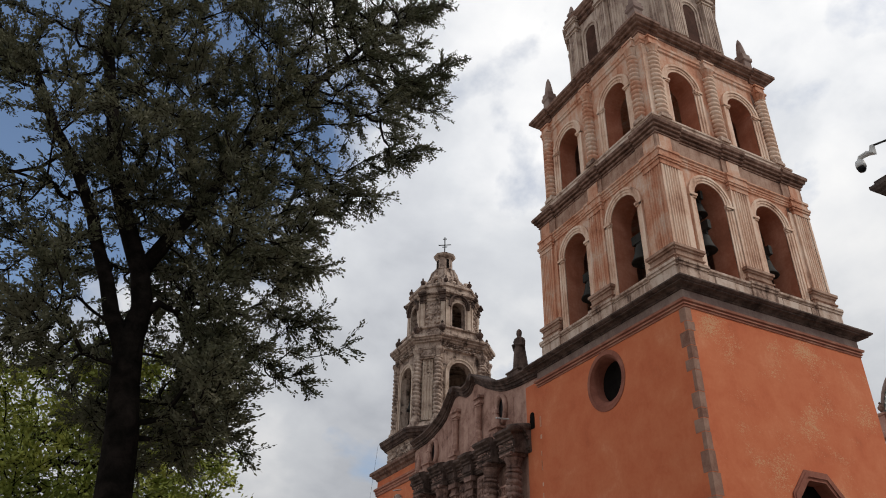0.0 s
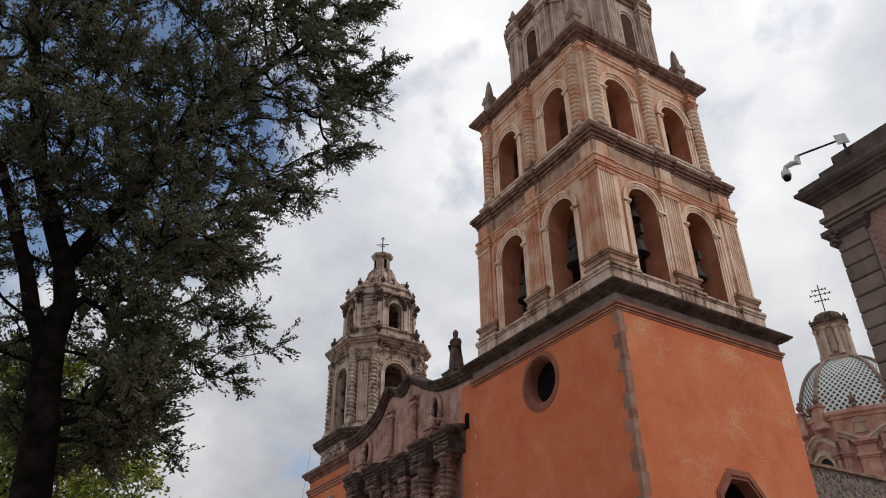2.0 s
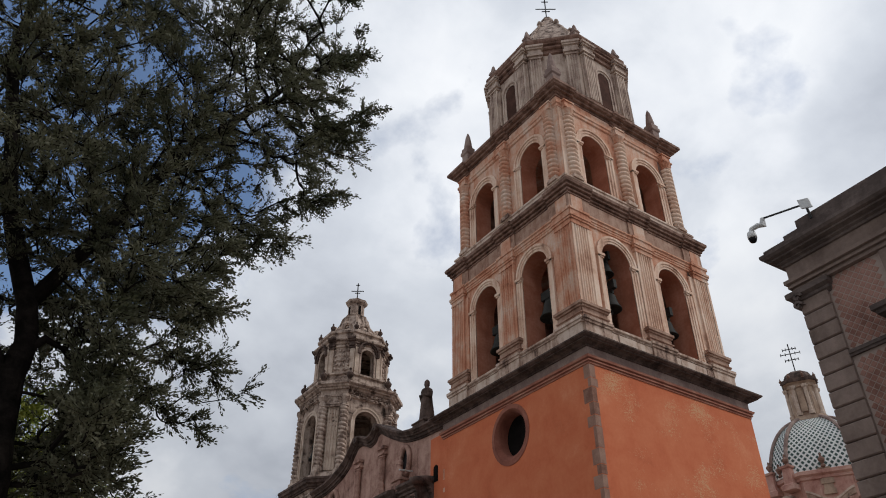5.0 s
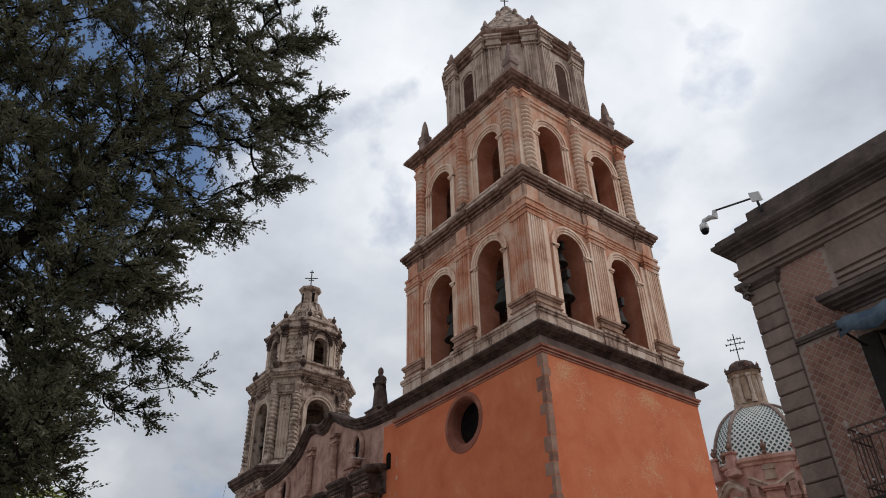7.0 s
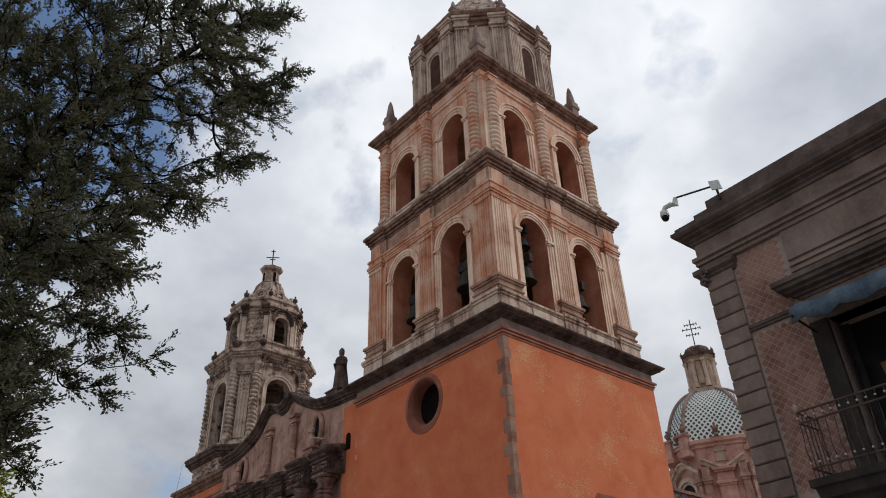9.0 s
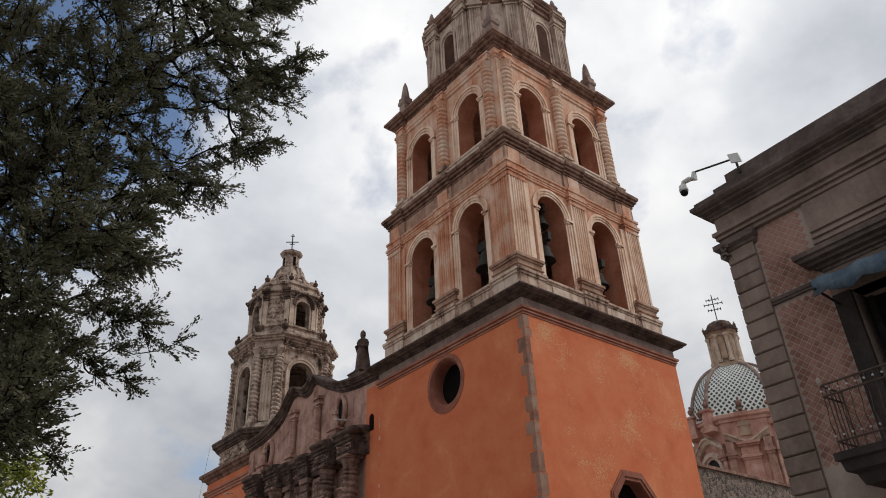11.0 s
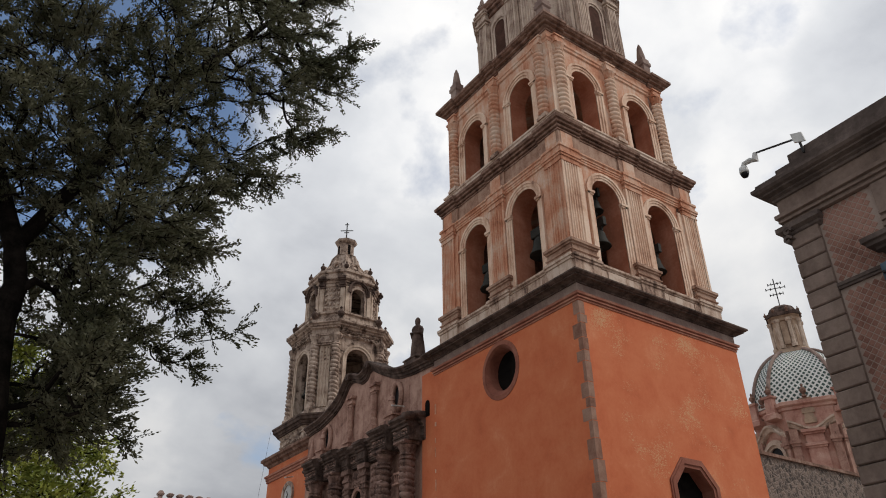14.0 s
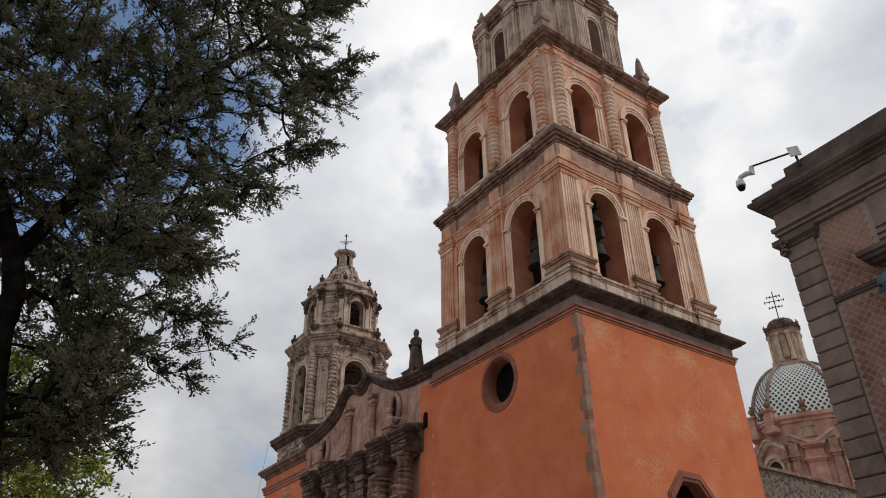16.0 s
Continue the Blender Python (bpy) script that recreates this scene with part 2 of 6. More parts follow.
GLASSDK = material("dark_window_glass", [(0.4, (0.006, 0.006, 0.007)), (0.8, (0.014, 0.013, 0.014))], 2.0, 10.0, 0.3, 0.05, spec=0.1)
REDST = material("red_cantera_stone", [(0.4, (0.266, 0.121, 0.091)), (0.6, (0.436, 0.23, 0.182)), (0.85, (0.557, 0.363, 0.29))], 1.3, 14.0, 0.95, 0.4, streak=0.3)
WHITETILE = material("white_glazed_tile", [(0.4, (0.67, 0.67, 0.637)), (0.8, (0.864, 0.864, 0.832))], 1.5, 10.0, 0.55, 0.1, spec=0.3)
GREENTILE = material("green_glazed_tile", [(0.4, (0.03, 0.055, 0.048)), (0.8, (0.065, 0.1, 0.088))], 1.5, 10.0, 0.55, 0.1, spec=0.25)
# Ochre that paints the lit inside of the room.
OCHRE = material("ochre_lit_room", [(0.4, (0.14, 0.065, 0.03)), (0.8, (0.26, 0.13, 0.065))], 3.0, 20.0, 0.9, 0.2)
PIERST = material("stained_buff_pier_stone", [(0.4, (0.162, 0.113, 0.086)), (0.56, (0.41, 0.308, 0.24)), (0.82, (0.594, 0.481, 0.389))], 1.8, 16.0, 0.95, 0.5, streak=0.5)
CREAM = material("cream_lantern_stone", [(0.4, (0.192, 0.126, 0.09)), (0.8, (0.444, 0.324, 0.234))], 1.3, 14.0, 0.95, 0.4, streak=0.3)
WHITEMETAL = material("white_painted_metal", [(0.4, (0.45, 0.45, 0.44)), (0.8, (0.62, 0.62, 0.6))], 3.0, 20.0, 0.5, 0.1)
# Brown darkened to paint the dim inside of the drum windows.
UNLITBROWN = material("dim_opening_brown", [(0.4, (0.037, 0.019, 0.014)), (0.8, (0.094, 0.046, 0.034))], 1.5, 10.0, 0.95, 0.2, spec=0.1)
# Near-black colour that paints the darkness inside openings, niches and slots.
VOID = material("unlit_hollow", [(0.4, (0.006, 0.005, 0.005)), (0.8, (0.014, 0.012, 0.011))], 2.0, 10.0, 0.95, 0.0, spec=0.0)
PORTAL = material("sooty_carved_portal_stone", [(0.44, (0.049, 0.028, 0.024)), (0.6, (0.146, 0.087, 0.069)), (0.84, (0.308, 0.195, 0.159))], 2.2, 16.0, 0.95, 0.8, streak=0.5)
BASEST = material("weathered_brown_moulding_stone", [(0.4, (0.15, 0.08, 0.055)), (0.58, (0.29, 0.165, 0.115)), (0.8, (0.42, 0.28, 0.21))], 1.6, 14.0, 0.95, 0.6, streak=0.5)
LEAFDK = material("dark_evergreen_leaf", [(0.4, (0.02, 0.023, 0.014)), (0.58, (0.062, 0.066, 0.042)), (0.82, (0.21, 0.205, 0.14))], 1.2, 9.0, 0.7, 0.0, spec=0.1)
leaf_nodes = LEAFDK.node_tree
through_leaf = leaf_nodes.nodes.new("ShaderNodeBsdfTranslucent")
through_leaf.inputs["Color"].default_value = (0.07, 0.074, 0.036, 1.0)
both_ways = leaf_nodes.nodes.new("ShaderNodeMixShader")
both_ways.inputs[0].default_value = 0.35
leaf_nodes.links.new(leaf_nodes.nodes["Principled BSDF"].outputs[0], both_ways.inputs[1])
leaf_nodes.links.new(through_leaf.outputs[0], both_ways.inputs[2])
leaf_nodes.links.new(both_ways.outputs[0], leaf_nodes.nodes["Material Output"].inputs["Surface"])
LEAFGR = material("yellow_green_leaf", [(0.4, (0.057, 0.085, 0.017)), (0.6, (0.17, 0.212, 0.042)), (0.85, (0.368, 0.389, 0.085))], 0.9, 9.0, 0.6, 0.0, spec=0.15)
CLOCKFACE = material("pale_clock_face", [(0.4, (0.32, 0.33, 0.32)), (0.8, (0.5, 0.5, 0.48))], 3.0, 20.0, 0.6, 0.1)
PAVING = material("grey_plaza_paving", [(0.4, (0.2, 0.175, 0.155)), (0.7, (0.32, 0.28, 0.25))], 0.8, 12.0, 0.9, 0.3)


def rubble(name, size):
    """Uneven stones of two tones bedded in mortar."""
    m = bpy.data.materials.new(name)
    m.use_nodes = True
    nt = m.node_tree
    bsdf = nt.nodes["Principled BSDF"]
    bsdf.inputs["Roughness"].default_value = 0.95
    geo = nt.nodes.new("ShaderNodeNewGeometry")
    wob = nt.nodes.new("ShaderNodeTexNoise")
    wob.inputs["Scale"].default_value = 3.0
    add = nt.nodes.new("ShaderNodeMixRGB")
    add.blend_type = "ADD"
    add.inputs["Fac"].default_value = 0.25
    nt.links.new(geo.outputs["Position"], wob.inputs["Vector"])
    nt.links.new(geo.outputs["Position"], add.inputs["Color1"])
    nt.links.new(wob.outputs["Color"], add.inputs["Color2"])
    cell, gap = nt.nodes.new("ShaderNodeTexVoronoi"), nt.nodes.new("ShaderNodeTexVoronoi")
    gap.feature = "DISTANCE_TO_EDGE"
    for v in (cell, gap):
        v.inputs["Scale"].default_value = size
        nt.links.new(add.outputs[0], v.inputs["Vector"])
    tone = nt.nodes.new("ShaderNodeValToRGB")
    for el, (p, c) in zip(tone.color_ramp.elements, ((0.2, (0.055, 0.04, 0.034)), (0.85, (0.24, 0.175, 0.14)))):
        el.position, el.color = p, (*c, 1.0)
    nt.links.new(cell.outputs["Color"], tone.inputs["Fac"])
    edge = nt.nodes.new("ShaderNodeMapRange")
    edge.inputs["From Min"].default_value, edge.inputs["From Max"].default_value = 0.03, 0.14
    nt.links.new(gap.outputs["Distance"], edge.inputs["Value"])
    over = nt.nodes.new("ShaderNodeMixRGB")
    over.inputs["Color1"].default_value = (0.24, 0.185, 0.155, 1.0)
    nt.links.new(edge.outputs["Result"], over.inputs["Fac"])
    nt.links.new(tone.outputs[0], over.inputs["Color2"])
    nt.links.new(over.outputs[0], bsdf.inputs["Base Color"])
    relief = nt.nodes.new("ShaderNodeBump")
    relief.inputs["Strength"].default_value, relief.inputs["Distance"].default_value = 0.9, 0.05
    nt.links.new(edge.outputs["Result"], relief.inputs["Height"])
    nt.links.new(relief.outputs[0], bsdf.inputs["Normal"])
    return m


RUBBLE = rubble("rubble_stone_wall", 6.5)


# ---- mesh helpers ----
def part(name, bm, mat, parent=None, label="", smooth=False):
    bmesh.ops.recalc_face_normals(bm, faces=bm.faces[:])
    me = bpy.data.meshes.new(name)
    bm.to_mesh(me)
    bm.free()
    if smooth:
        me.polygons.foreach_set("use_smooth", [True] * len(me.polygons))
    me.materials.append(mat)
    ob = new(name, me)
    if parent is not None:
        ob.parent = parent
    if label:
        ob["label"] = label
    return ob


def thing(name, label, category, at=(0, 0, 0), group="", kind=""):
    ob = new(name)
    ob.location = at
    ob.empty_display_size = 0.2
    return tagged(ob, label, category, group, kind)


def hull(bm, loops, cap0=True, cap1=True, closed=True):
    """Skin a row of equal loops of points."""
    rows = [[bm.verts.new(p) for p in lp] for lp in loops]
    n = len(rows[0])
    for a, b in zip(rows, rows[1:]):
        for i in range(n if closed else n - 1):
            j = (i + 1) % n
            bm.faces.new((a[i], a[j], b[j], b[i]))
    if cap0:
        bm.faces.new(rows[0][::-1])
    if cap1:
        bm.faces.new(rows[-1])
    return rows


def box(bm, x0, x1, y0, y1, z0, z1):
    hull(bm, [[(x0, y0, z), (x1, y0, z), (x1, y1, z), (x0, y1, z)] for z in (z0, z1)])


def rect(x0, x1, y0, y1, o, z):
    return [(x0 - o, y0 - o, z), (x1 + o, y0 - o, z), (x1 + o, y1 + o, z), (x0 - o, y1 + o, z)]


def square_ring(bm, c, profile):
    """Mouldings round a square: profile of (half width, z)."""
    hull(bm, [rect(c[0], c[0], c[1], c[1], h, z) for h, z in profile])


def broken_ring(bm, c, profile, e, ends, mid):
    """Mouldings round a square that step forward by e over the corner piers and the middle pier of each side."""
    loops = []
    for h, z in profile:
        f = h - e
        one = [(-h, h), (-ends, h), (-ends, f), (-mid, f), (-mid, h), (mid, h), (mid, f), (ends, f), (ends, h)]
        loop = []
        for k in range(4):
            co, si = ((1, 0), (0, -1), (-1, 0), (0, 1))[k]
            loop += [(c[0] + x * co - y * si, c[1] + x * si + y * co, z) for x, y in one]
        loops.append(loop)
    hull(bm, loops)


def oct_loop(c, h, cut, z):
    """A square of half width h with its corners cut by the given length."""
    k = h - cut
    pts = [(h, -k), (h, k), (k, h), (-k, h), (-h, k), (-h, -k), (-k, -h), (k, -h)]
    return [(c[0] + x, c[1] + y, z) for x, y in pts]


def oct_ring(bm, c, profile, share):
    hull(bm, [oct_loop(c, h, h * share, z) for h, z in profile])


def lathe(bm, c, profile, n=16, twist=None):
    """Turned shape: profile of (radius, z). twist(angle, z) gives a factor of the radius."""
    loops = []
    for r, z in profile:
        loop = []
        for i in range(n):
            a = 2 * math.pi * i / n
            k = r * (twist(a, z) if twist else 1.0)
            loop.append((c[0] + k * math.cos(a), c[1] + k * math.sin(a), z))
        loops.append(loop)
    hull(bm, loops)


def tube(bm, points, r, n=6):
    """A bar of round section along points; r one radius or one for each point."""
    loops = []
    pts = [Vector(p) for p in points]
    for i, p in enumerate(pts):
        d = (pts[min(i + 1, len(pts) - 1)] - pts[max(i - 1, 0)]).normalized()
        side = d.cross(Vector((0, 0, 1)))
        if side.length < 0.05:
            side = d.cross(Vector((1, 0, 0)))
        side.normalize()
        up = side.cross(d)
        k = r[i] if isinstance(r, (list, tuple)) else r
        loops.append([p + k * (math.cos(2 * math.pi * j / n) * side + math.sin(2 * math.pi * j / n) * up) for j in range(n)])
    hull(bm, loops)


def side_frame(c, h, k):
    """Maps (u, d, z) to the world for side k of a square of half width h round c: u along it, d inwards.
    Side 0 faces -x (u runs to +y), side 1 faces -y (u runs to +x), 2 faces +x, 3 faces +y."""
    if k == 0:
        return lambda u, d, z: (c[0] - h + d, c[1] + u, z)
    if k == 1:
        return lambda u, d, z: (c[0] + u, c[1] - h + d, z)
    if k == 2:
        return lambda u, d, z: (c[0] + h - d, c[1] + u, z)
    return lambda u, d, z: (c[0] + u, c[1] + h - d, z)


def ubox(bm, at, u0, u1, d0, d1, z0, z1):
    hull(bm, [[at(u0, d0, z), at(u1, d0, z), at(u1, d1, z), at(u0, d1, z)] for z in (z0, z1)])


def arch_points(uc, w, zs, rise=None, n=14):
    rise = w / 2 if rise is None else rise
    return [(uc - w / 2 * math.cos(math.pi * i / n), zs + rise * math.sin(math.pi * i / n)) for i in range(n + 1)]


def arch_wall(bm, at, u0, u1, z0, z1, openings, d0, d1, reveals=None):
    """A thick wall with arched openings (centre, width, sill, spring), each right through it. reveals: a list that takes a bmesh for each reveal."""
    own = reveals is not None
    edges = [u0]
    cells = sorted(openings)
    for (a, b) in zip(cells, cells[1:]):
        edges.append((a[0] + a[1] / 2 + b[0] - b[1] / 2) / 2)
    edges.append(u1)
    for d in (d0, d1):
        for i, (uc, w, sill, spring) in enumerate(cells):
            a, b = edges[i], edges[i + 1]
            pts = arch_points(uc, w, spring)
            quads = [[(a, z0), (b, z0), (b, sill), (a, sill)],
                     [(a, sill), (uc - w / 2, sill), (uc - w / 2, spring), (a, spring)],
                     [(uc + w / 2, sill), (b, sill), (b, spring), (uc + w / 2, spring)],
                     [(a, spring), (uc - w / 2, spring), (uc - w / 2, z1), (a, z1)],
                     [(uc + w / 2, spring), (b, spring), (b, z1), (uc + w / 2, z1)]]
            quads += [[p, q, (q[0], z1), (p[0], z1)] for p, q in zip(pts, pts[1:])]
            for q in quads:
                bm.faces.new([bm.verts.new(at(u, d, z)) for u, z in q])
    for uc, w, sill, spring in cells:
        inner = bmesh.new() if own else bm
        rim = [(uc - w / 2, sill)] + arch_points(uc, w, spring) + [(uc + w / 2, sill)]
        for p, q in zip(rim, rim[1:] + rim[:1]):
            inner.faces.new([inner.verts.new(at(p[0], d0, p[1])), inner.verts.new(at(q[0], d0, q[1])), inner.verts.new(at(q[0], d1, q[1])), inner.verts.new(at(p[0], d1, p[1]))])
        if own:
            bmesh.ops.remove_doubles(inner, verts=inner.verts[:], dist=0.0005)
            reveals.append(inner)
    for u in (u0, u1):
        bm.faces.new([bm.verts.new(at(u, d, z)) for d, z in ((d0, z0), (d1, z0), (d1, z1), (d0, z1))])
    bmesh.ops.remove_doubles(bm, verts=bm.verts[:], dist=0.0005)


def archivolt(bm, at, uc, w, sill, spring, bands):
    """Stepped mouldings down both jambs and round the arch: bands of (inner offset, outer offset, how far proud)."""
    for a, b, proud in bands:
        rim_in = [(uc - w / 2 - a, sill)] + arch_points(uc, w + 2 * a, spring) + [(uc + w / 2 + a, sill)]
        rim_out = [(uc - w / 2 - b, sill)] + arch_points(uc, w + 2 * b, spring) + [(uc + w / 2 + b, sill)]
        loops = [[at(*p_d) for p_d in ((p[0], 0.02, p[1]), (p[0], -proud, p[1]), (q[0], -proud, q[1]), (q[0], 0.02, q[1]))] for p, q in zip(rim_in, rim_out)]
        hull(bm, loops)


def fluted(bm, at, u0, u1, proud, z0, z1, n):
    """A flat pilaster with n round grooves."""
    plan = [(u0, 0.02), (u0, -proud)]
    edge = (u1 - u0) * 0.09
    step = (u1 - u0 - 2 * edge) / n
    for i in range(n):
        a = u0 + edge + i * step
        g = step * 0.36
        m = a + step / 2
        for t in range(5):
            q = math.pi * t / 4
            plan.append((m - g * math.cos(q), -proud + 0.045 * math.sin(q)))
    plan += [(u1, -proud), (u1, 0.02)]
    hull(bm, [[at(u, d, z) for u, d in plan] for z in (z0, z1)])


def stack(bm, at, u0, u1, steps):
    """Mouldings of a capital or base on a pilaster, in one piece: steps of (overhang to the sides, proud, z0, z1)."""
    loops = []
    for o, proud, z0, z1 in steps:
        for z in (z0, z1):
            loops.append([at(u0 - o, 0.02, z), at(u1 + o, 0.02, z), at(u1 + o, -proud, z), at(u0 - o, -proud, z)])
    hull(bm, loops)


def under(ob, top):
    """Make a part that was built in place a piece of another part of the same thing."""
    ob.parent = top
    ob.matrix_parent_inverse = Matrix.Identity(4)
    return ob


BOSS = {}


def bosses(at, u0, u1, z0, z1, step, mat, put, seed, flat=0.5):
    """Carved knobs and leaves strewn over a panel, each a small piece of its own."""
    if mat.name not in BOSS:
        bm = bmesh.new()
        bmesh.ops.create_icosphere(bm, subdivisions=1, radius=1.0)
        me = bpy.data.meshes.new("carved_boss")
        bm.to_mesh(me)
        bm.free()
        me.materials.append(mat)
        BOSS[mat.name] = me
    rng = random.Random(seed)
    nu, nz = max(1, round((u1 - u0) / step)), max(1, round((z1 - z0) / step))
    for i in range(nu):
        for j in range(nz):
            u = u0 + (u1 - u0) * (i + 0.5 + rng.uniform(-0.2, 0.2)) / nu
            z = z0 + (z1 - z0) * (j + 0.5 + rng.uniform(-0.2, 0.2)) / nz
            ob = new("carved_boss", BOSS[mat.name])
            k = step * rng.uniform(0.34, 0.6)
            ob.matrix_basis = Matrix.Translation(at(u, 0.0, z)) @ pose(0, 0, 0, rng.uniform(0, 90), rng.uniform(0, 90), rng.uniform(0, 90)) @ Matrix.Diagonal((k * flat, k, k * rng.uniform(0.5, 1.1), 1))
            put(ob)


def local(ob, at_):
    """Keep a part where it was built although its thing stands at at_."""
    ob.matrix_parent_inverse = Matrix.Translation((-at_[0], -at_[1], -at_[2]))
    return ob


def adopt(ob, top, at_):
    ob.parent = top
    return local(ob, at_)


# ---- ground ----
bm = bmesh.new()
box(bm, -1500, 1500, -1500, 1500, -0.5, 0.0)
tagged(part("ground", bm, PAVING), "grey stone paving of the plaza before the church", "ground", kind="structure")

# ---- bell tower with the orange base ----
TC = (4.0, 4.0)
tower = thing("bell_tower", "tall bell tower with orange plastered base and salmon stone belfries", "bell tower", (4, 4, 0))


def tpart(name, bm, mat, label="", smooth=False, parent=None):
    ob = part(name, bm, mat, parent or tower, label, smooth)
    if parent is None or parent is tower:
        ob.matrix_parent_inverse = Matrix.Translation((-4, -4, 0))
    return ob


def round_hole_wall(bm, at, u0, u1, z0, z1, uc, zc, pts, depth):
    """Wall face with one many-sided hole; pts: outline of the hole, counted round from the lower left, and its reveal."""
    outer = []
    for u, z in pts:
        du, dz = u - uc, z - zc
        k = min((u1 - uc) / du if du > 1e-6 else 1e9, (u0 - uc) / du if du < -1e-6 else 1e9,
                (z1 - zc) / dz if dz > 1e-6 else 1e9, (z0 - zc) / dz if dz < -1e-6 else 1e9)
        outer.append((uc + du * k, zc + dz * k))
    n = len(pts)
    corners = [(u0, z0), (u1, z0), (u1, z1), (u0, z1)]
    for i in range(n):
        j = (i + 1) % n
        a, b = outer[i], outer[j]
        q = [pts[i], a]
        for c in corners:
            on_a = abs(a[0] - c[0]) < 1e-6 or abs(a[1] - c[1]) < 1e-6
            on_b = abs(b[0] - c[0]) < 1e-6 or abs(b[1] - c[1]) < 1e-6
            same = (abs(a[0] - b[0]) < 1e-6) or (abs(a[1] - b[1]) < 1e-6)
            if on_a and on_b and not same:
                q.append(c)
        q += [b, pts[j]]
        bm.faces.new([bm.verts.new(at(u, 0, z)) for u, z in q])
        bm.faces.new([bm.verts.new(at(u, d, z)) for (u, z), d in ((pts[i], 0), (pts[j], 0), (pts[j], depth), (pts[i], depth))])
    bm.faces.new([bm.verts.new(at(u, depth, z)) for u, z in pts])


def ellipse(uc, zc, a, b, n=32):
    return [(uc + a * math.cos(2 * math.pi * i / n), zc + b * math.sin(2 * math.pi * i / n)) for i in range(n)]


OCULUS = ellipse(-0.02, 10.95, 0.86, 0.9)
OCTO = [(0.16 - 0.86, 5.6), (0.16 + 0.86, 5.6), (0.16 + 0.86, 6.72), (0.16 + 0.36, 7.27), (0.16 - 0.36, 7.27), (0.16 - 0.86, 6.72)]
faces = [side_frame(TC, 4.0, k) for k in range(4)]
bm = bmesh.new()
round_hole_wall(bm, faces[0], -4, 4, 0, 12.3, -0.02, 10.95, OCULUS, 2.2)
round_hole_wall(bm, faces[1], -4, 4, 0, 12.3, 0.2, 6.4, OCTO, 2.2)
for k in (2, 3):
    bm.faces.new([bm.verts.new(faces[k](u, 0, z)) for u, z in ((-4, 0), (4, 0), (4, 12.3), (-4, 12.3))])
bmesh.ops.remove_doubles(bm, verts=bm.verts[:], dist=0.0005)
tpart("base_wall", bm, ORANGE, "faded orange plaster wall with flaking patches")

bm = bmesh.new()
ring_in, ring_out = ellipse(-0.02, 10.95, 0.86, 0.9), ellipse(-0.02, 10.95, 1.0, 1.06)
loops = [[faces[0](*q) for q in ((a[0], 0.02, a[1]), (a[0], -0.025, a[1]), (b[0], -0.018, b[1]), (b[0], 0.02, b[1]))] for a, b in zip(ring_in, ring_out)]
hull(bm, loops + loops[:1], False, False)
tpart("oculus_surround", bm, OCULUSBROWN, "dull red-brown painted round surround")
bm = bmesh.new()
mid = (0.16, 6.4)
for k0, k1, proud in ((1.0, 1.12, 0.03), (1.12, 1.26, 0.07), (1.26, 1.34, 0.045)):
    ins = [(mid[0] + (u - mid[0]) * k0, mid[1] + (z - mid[1]) * k0) for u, z in OCTO]
    outs = [(mid[0] + (u - mid[0]) * k1, mid[1] + (z - mid[1]) * k1) for u, z in OCTO]
    loops = [[faces[1](*q) for q in ((a[0], 0.02, a[1]), (a[0], -proud, a[1]), (b[0], -proud, b[1]), (b[0], 0.02, b[1]))] for a, b in zip(ins, outs)]
    hull(bm, loops + loops[:1], False, False)
tpart("window_surround", bm, OCULUSBROWN, "six-sided dull red stone window surround")
bm = bmesh.new()
splay = [(0.86, 0.9, 0.0, 0.0), (0.78, 0.82, 0.05, 0.03), (0.73, 0.79, 0.12, 0.06), (0.7, 0.76, 0.17, 0.08)]
hull(bm, [[faces[0](u + up, d, z) for u, z in ellipse(-0.02, 10.95 + up, a, b)] for a, b, d, up in splay], False, False)
tpart("oculus_lining", bm, OCULUSBROWN, "splayed brown reveal of the round window", True)
bm = bmesh.new()
hull(bm, [[faces[0](u, d, z) for u, z in ellipse(0.06, 11.03, a, b)] for a, b, d in ((0.7, 0.76, 0.17), (0.68, 0.74, 0.5))], False, False)
tpart("oculus_tunnel", bm, OCULUSBROWN, "dim plaster tunnel of the round window", True)
# Sheet painted near-black as the unlit depth of the round window.
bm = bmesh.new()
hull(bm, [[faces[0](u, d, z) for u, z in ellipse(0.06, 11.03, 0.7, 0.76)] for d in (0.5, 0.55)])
tpart("oculus_pane", bm, VOID, "near-black sheet for the unlit depth of the round window")
bm = bmesh.new()
lined = [(mid[0] + (u - mid[0]) * 0.995, mid[1] + (z - mid[1]) * 0.995) for u, z in OCTO]
hull(bm, [[faces[1](u, d, z) for u, z in lined] for d in (0.01, 0.5)], False, False)
tpart("window_lining", bm, OCULUSBROWN, "dull red-brown window reveal")
# The six-sided window is closed by the same painted darkness.
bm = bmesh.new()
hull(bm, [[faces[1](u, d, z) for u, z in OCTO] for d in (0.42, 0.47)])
tpart("window_pane", bm, VOID, "near-black sheet for the unlit six-sided window")

# entablature of the base
bm = bmesh.new()
square_ring(bm, TC, [(4.0, 12.0), (4.03, 12.01), (4.03, 12.05), (4.015, 12.06), (4.015, 12.08), (4.07, 12.09), (4.07, 12.14), (4.04, 12.15), (4.04, 12.17), (4.11, 12.19), (4.13, 12.26), (4.005, 12.28)])
tpart("architrave", bm, REDLINE, "dull red stepped moulding")
bm = bmesh.new()
square_ring(bm, TC, [(4.01, 12.24), (4.01, 12.7)])
tpart("frieze", bm, GREY, "plain grey frieze")
bm = bmesh.new()
